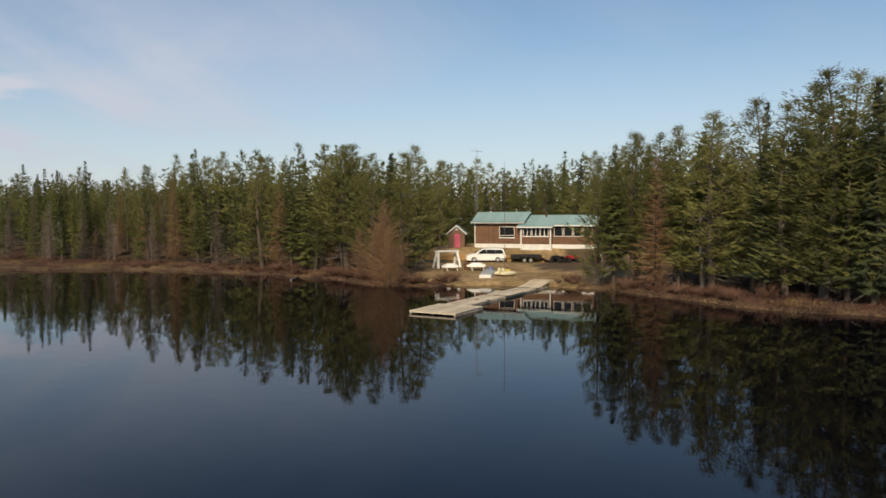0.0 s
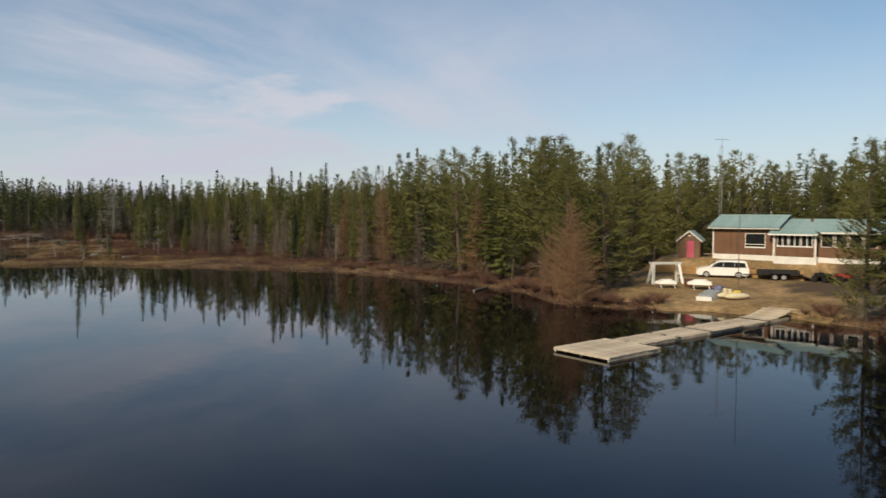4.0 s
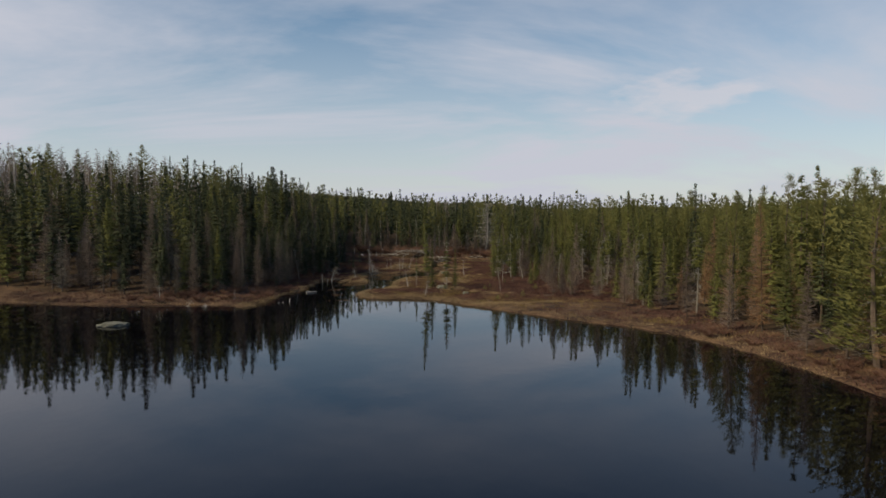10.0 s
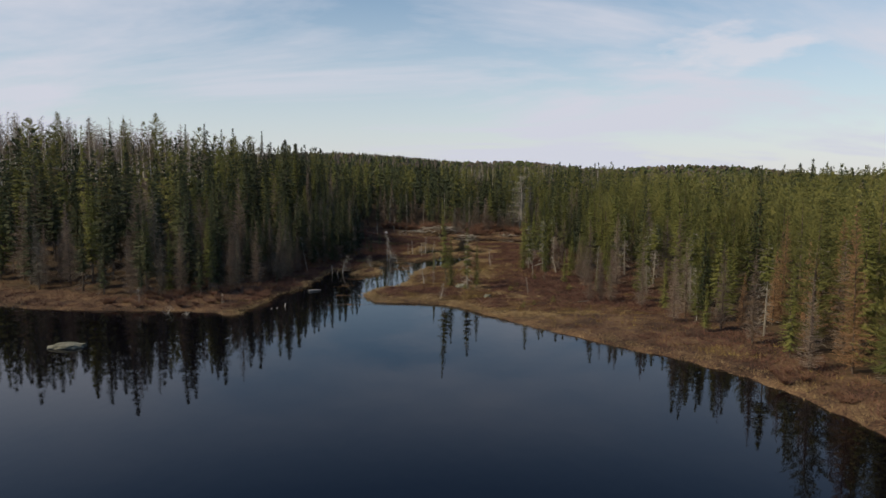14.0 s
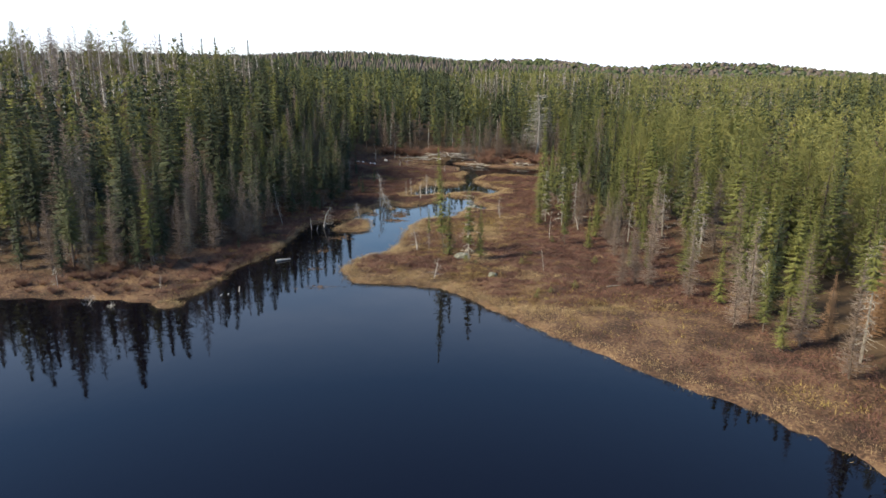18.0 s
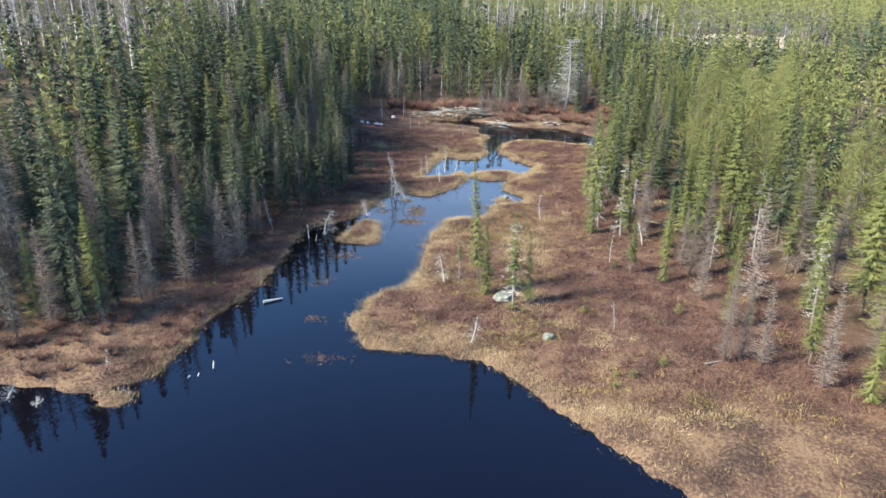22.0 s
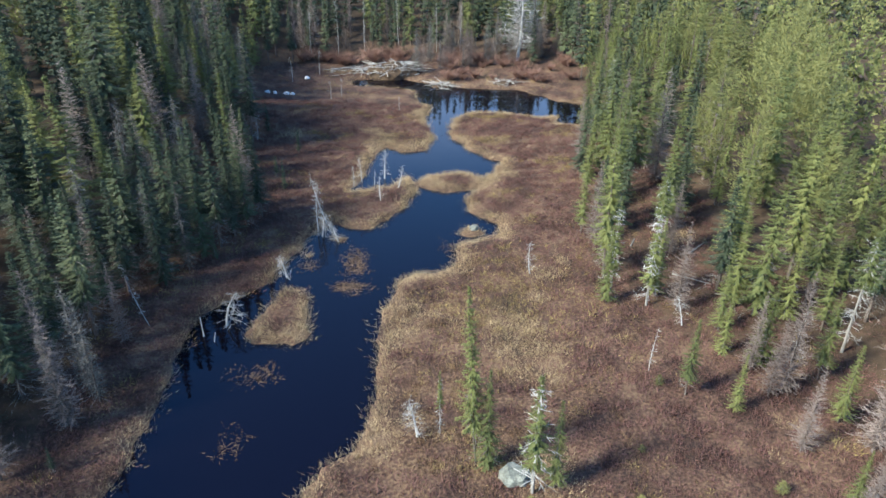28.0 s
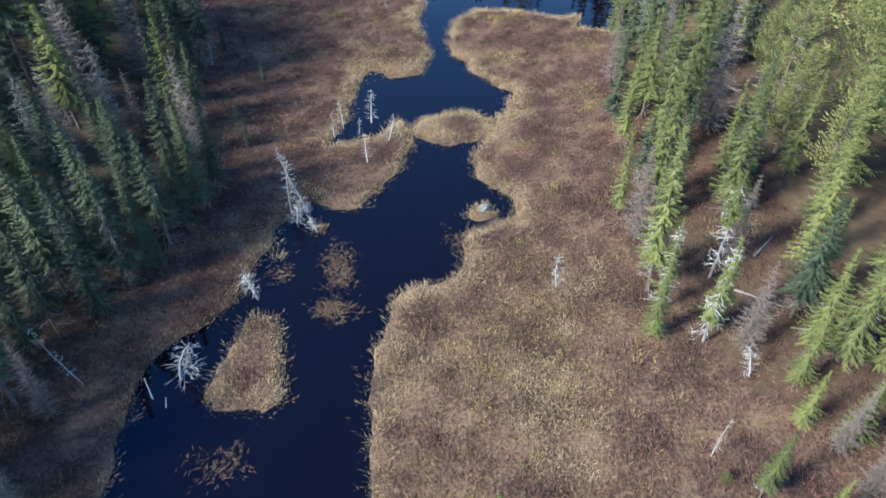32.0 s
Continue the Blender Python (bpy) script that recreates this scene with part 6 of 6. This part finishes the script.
# dead trees: place, height, lean, variant, width
dead_by_pond = ((0.4, 75.5, 2.2, (2, 2), 2, 0.4), (-9, 80, 2.6, (2, 1), 2, 0.4), (-7.5, 82, 3.0, (-2, 1), 0, 0.4), (-12.5, 103.0, 8.5, (1, 1), 0, 0.5), (-3.5, 105.5, 9, (-1, 1), 2, 0.4), (2.5, 106, 10, (1, -1), 0, 0.4), (-8, 105, 9.5, (1, 0), 2, 0.4), (9, 105, 9, (0, 1), 0, 0.5), (13, 104, 8, (1, 0), 2, 0.5), (-17.5, 63, 3, (0, 2), 1, 0.5), (-15, 90, 4, (0, 2), 2, 0.5), (-11, 95, 4.5, (0, 2), 0, 0.5))
dead_by_stream = ((-16.3, 26.3, 3.4, (14, -12), 1, 1.5), (-9.8, 41.2, 4.6, (8, 10), 1, 0.9), (-9.0, 42.4, 5.6, (-5, -12), 0, 0.7), (-9.5, 40.2, 3.2, (14, -20), 3, 0.9), (-8.6, 41.4, 2.6, (-18, 16), 2, 0.9), (-12.2, 33.0, 2.6, (3, 10), 3, 0.9), (-2.9, 53.0, 3.8, (2, 3), 1, 0.8), (-22.0, 26.5, 6.0, (4, -9), 2, 0.4), (-5.4, 52.5, 3.0, (3, -4), 0, 0.5), (-6.3, 51.3, 2.6, (-3, 5), 2, 0.5), (-4.0, 51.6, 2.2, (8, 2), 0, 0.4), (-1.6, 49.5, 2.8, (9, -8), 3, 0.6), (-3.6, 46.5, 2.6, (-10, 12), 2, 0.6), (-7.9, 38.8, 1.8, (15, 4), 3, 0.8))
dead_by_bog = ((13.2, 16.3, 3.8, (1, 3), 2, 0.35), (10.6, 2.6, 2.6, (-3, 6), 0, 0.3), (8.2, 30.2, 3.2, (2, -3), 2, 0.7), (17.6, 21.0, 2.6, (-5, 14), 3, 0.7), (15.3, 31.5, 3.6, (6, 4), 1, 0.8), (-3.0, 12.3, 3.0, (5, 8), 3, 1.0), (-33.0, -6.8, 1.5, (25, 20), 1, 1.5), (-30.4, -6.9, 1.1, (-40, 30), 3, 1.5), (-37.5, -3.0, 2.4, (2, 3), 0, 0.6), (-27.5, -3.0, 1.5, (2, 3), 0, 0.5), (22.5, 14.8, 5.0, (3, 5), 1, 0.7), (26.5, -14.0, 6.0, (-2, 3), 2, 0.6), (-0.9, 0.8, 2.2, (12, 9), 3, 0.9))
for dead_trees in (dead_by_stream, dead_by_bog, dead_by_pond):
    for x, y, H, lean, v, w in dead_trees:
        z = max(float(height(x, y)), -0.35)
        plant("snag", x, y, H, wide=w * 5 / max(H, 2.5), lean=lean, variant=v, z=z)


def fallen(x, y, L, r, turn, tilt, z=None, label="bleached bare log fallen in the undergrowth", name="fallen_log"):
    ob = part(name, rod((0, 0, 0), (L, 0.04 * L, 0), r, r * 0.5, 7), "dead" if z is not None else "twig")
    ob.matrix_world = pose(x, y, (max(float(height(x, y)), 0.0) if z is None else z) + r * 0.7, 0, tilt, turn)
    return tagged(ob, label, "log", "fallen logs")


fallen(-18.9, 8.5, 1.7, 0.16, 25, 0, 0.0, "short white log floating by the bank")
fallen(-20.0, -2.7, 0.8, 0.07, 80, -65, -0.3, "bleached stick standing out of the water", "stick")
fallen(-21.5, -4.0, 0.4, 0.06, 30, -40, -0.15, "bleached stick standing out of the water", "stick")
fallen(-20.8, -3.8, 0.4, 0.06, 70, -40, -0.15, "bleached stick standing out of the water", "stick")
fallen(-17.8, 25.0, 1.8, 0.06, 100, -75, -0.3, "bleached stick standing out of the water", "stick")
fallen(-17.0, 24.2, 1.0, 0.05, 60, -65, -0.3, "bleached stick standing out of the water", "stick")
for x, y, L, r, a in ((19.5, 27.5, 3.2, 0.10, -40), (22, 30, 5.5, 0.1, 35), (24, 26, 4.5, 0.09, 10), (18, 33, 4, 0.08, 55), (26, 22, 5, 0.1, 160), (16, -3, 1.5, 0.08, 15), (23.3, -64.0, 4.2, 0.12, 30)):
    fallen(x, y, L, r, a, 0)


def stick_pile(x, y, sx, sy, h, n, seed, label):
    root = thing("beaver_lodge" if h > 1 else "stick_dam", at(x, y), label, "beaver works")
    core = blob(sx * 0.85, sy * 0.85, h * 0.8, seed, 3, 0.2)
    part("mud_core", core, "floor", root)
    rng = random.Random(seed)
    for _ in range(n):
        a, k = rng.uniform(0, 6.28), math.sqrt(rng.random())
        px_, py_ = math.cos(a) * sx * k, math.sin(a) * sy * k
        L, t = rng.uniform(0.9, 2.6), rng.uniform(0, 6.28)
        zz = h * 0.85 * math.sqrt(max(0, 1 - k * k)) + 0.06
        part("stick", rod((px_, py_, zz), (px_ + L * math.cos(t), py_ + L * math.sin(t), zz + rng.uniform(-0.35, 0.3)), rng.uniform(0.035, 0.075), 0.02, 4), "dead" if rng.random() < 0.45 else "twig", root)


stick_pile(0.6, 94.6, 5.2, 2.9, 2.2, 130, 1, "large grey heap of beaver-cut sticks")
stick_pile(-6.5, 96.5, 3.0, 1.5, 0.7, 45, 2, "low grey bank of beaver-cut sticks")
stick_pile(7.6, 87.6, 1.9, 1.1, 0.95, 48, 3, "small grey heap of beaver-cut sticks")
stick_pile(17.5, 87.0, 2.0, 0.8, 0.6, 25, 4, "low bank of drowned sticks at the pond")

# drowned weed just below the surface
wrng = np.random.default_rng(9)
wx, wy = [], []
for cx, cy, sx, sy, k in ((-7.0, 30.8, 1.1, 0.7, 110), (-6.4, 34.8, 0.8, 1.8, 150), (-13.5, 20.0, 1.2, 1.2, 45), (-6.6, 43.0, 0.8, 0.5, 20), (-14.5, 13.5, 1.0, 1.4, 25), (-12.5, -1.0, 1.5, 1.0, 25), (-10.5, 34.8, 0.7, 0.8, 30), (2.2, 36.0, 0.6, 1.2, 25), (-14.0, 5.5, 0.6, 0.8, 20)):
    wx.append(wrng.normal(cx, sx * 0.6, k)), wy.append(wrng.normal(cy, sy * 0.6, k))
wx, wy = np.concatenate(wx), np.concatenate(wy)
flatweed = [tuft(60 + k, 10, 0.5, 0.4, 0.09, 0.05) for k in range(4)]
tagged(mass("drowned_weed", flatweed, wx, wy, np.full(len(wx), -0.005), wrng.uniform(0.2, 0.55, len(wx)), 0.8, "weed", rng=wrng), "brown drowned weed at the surface of the water", "water weed", kind="stuff")
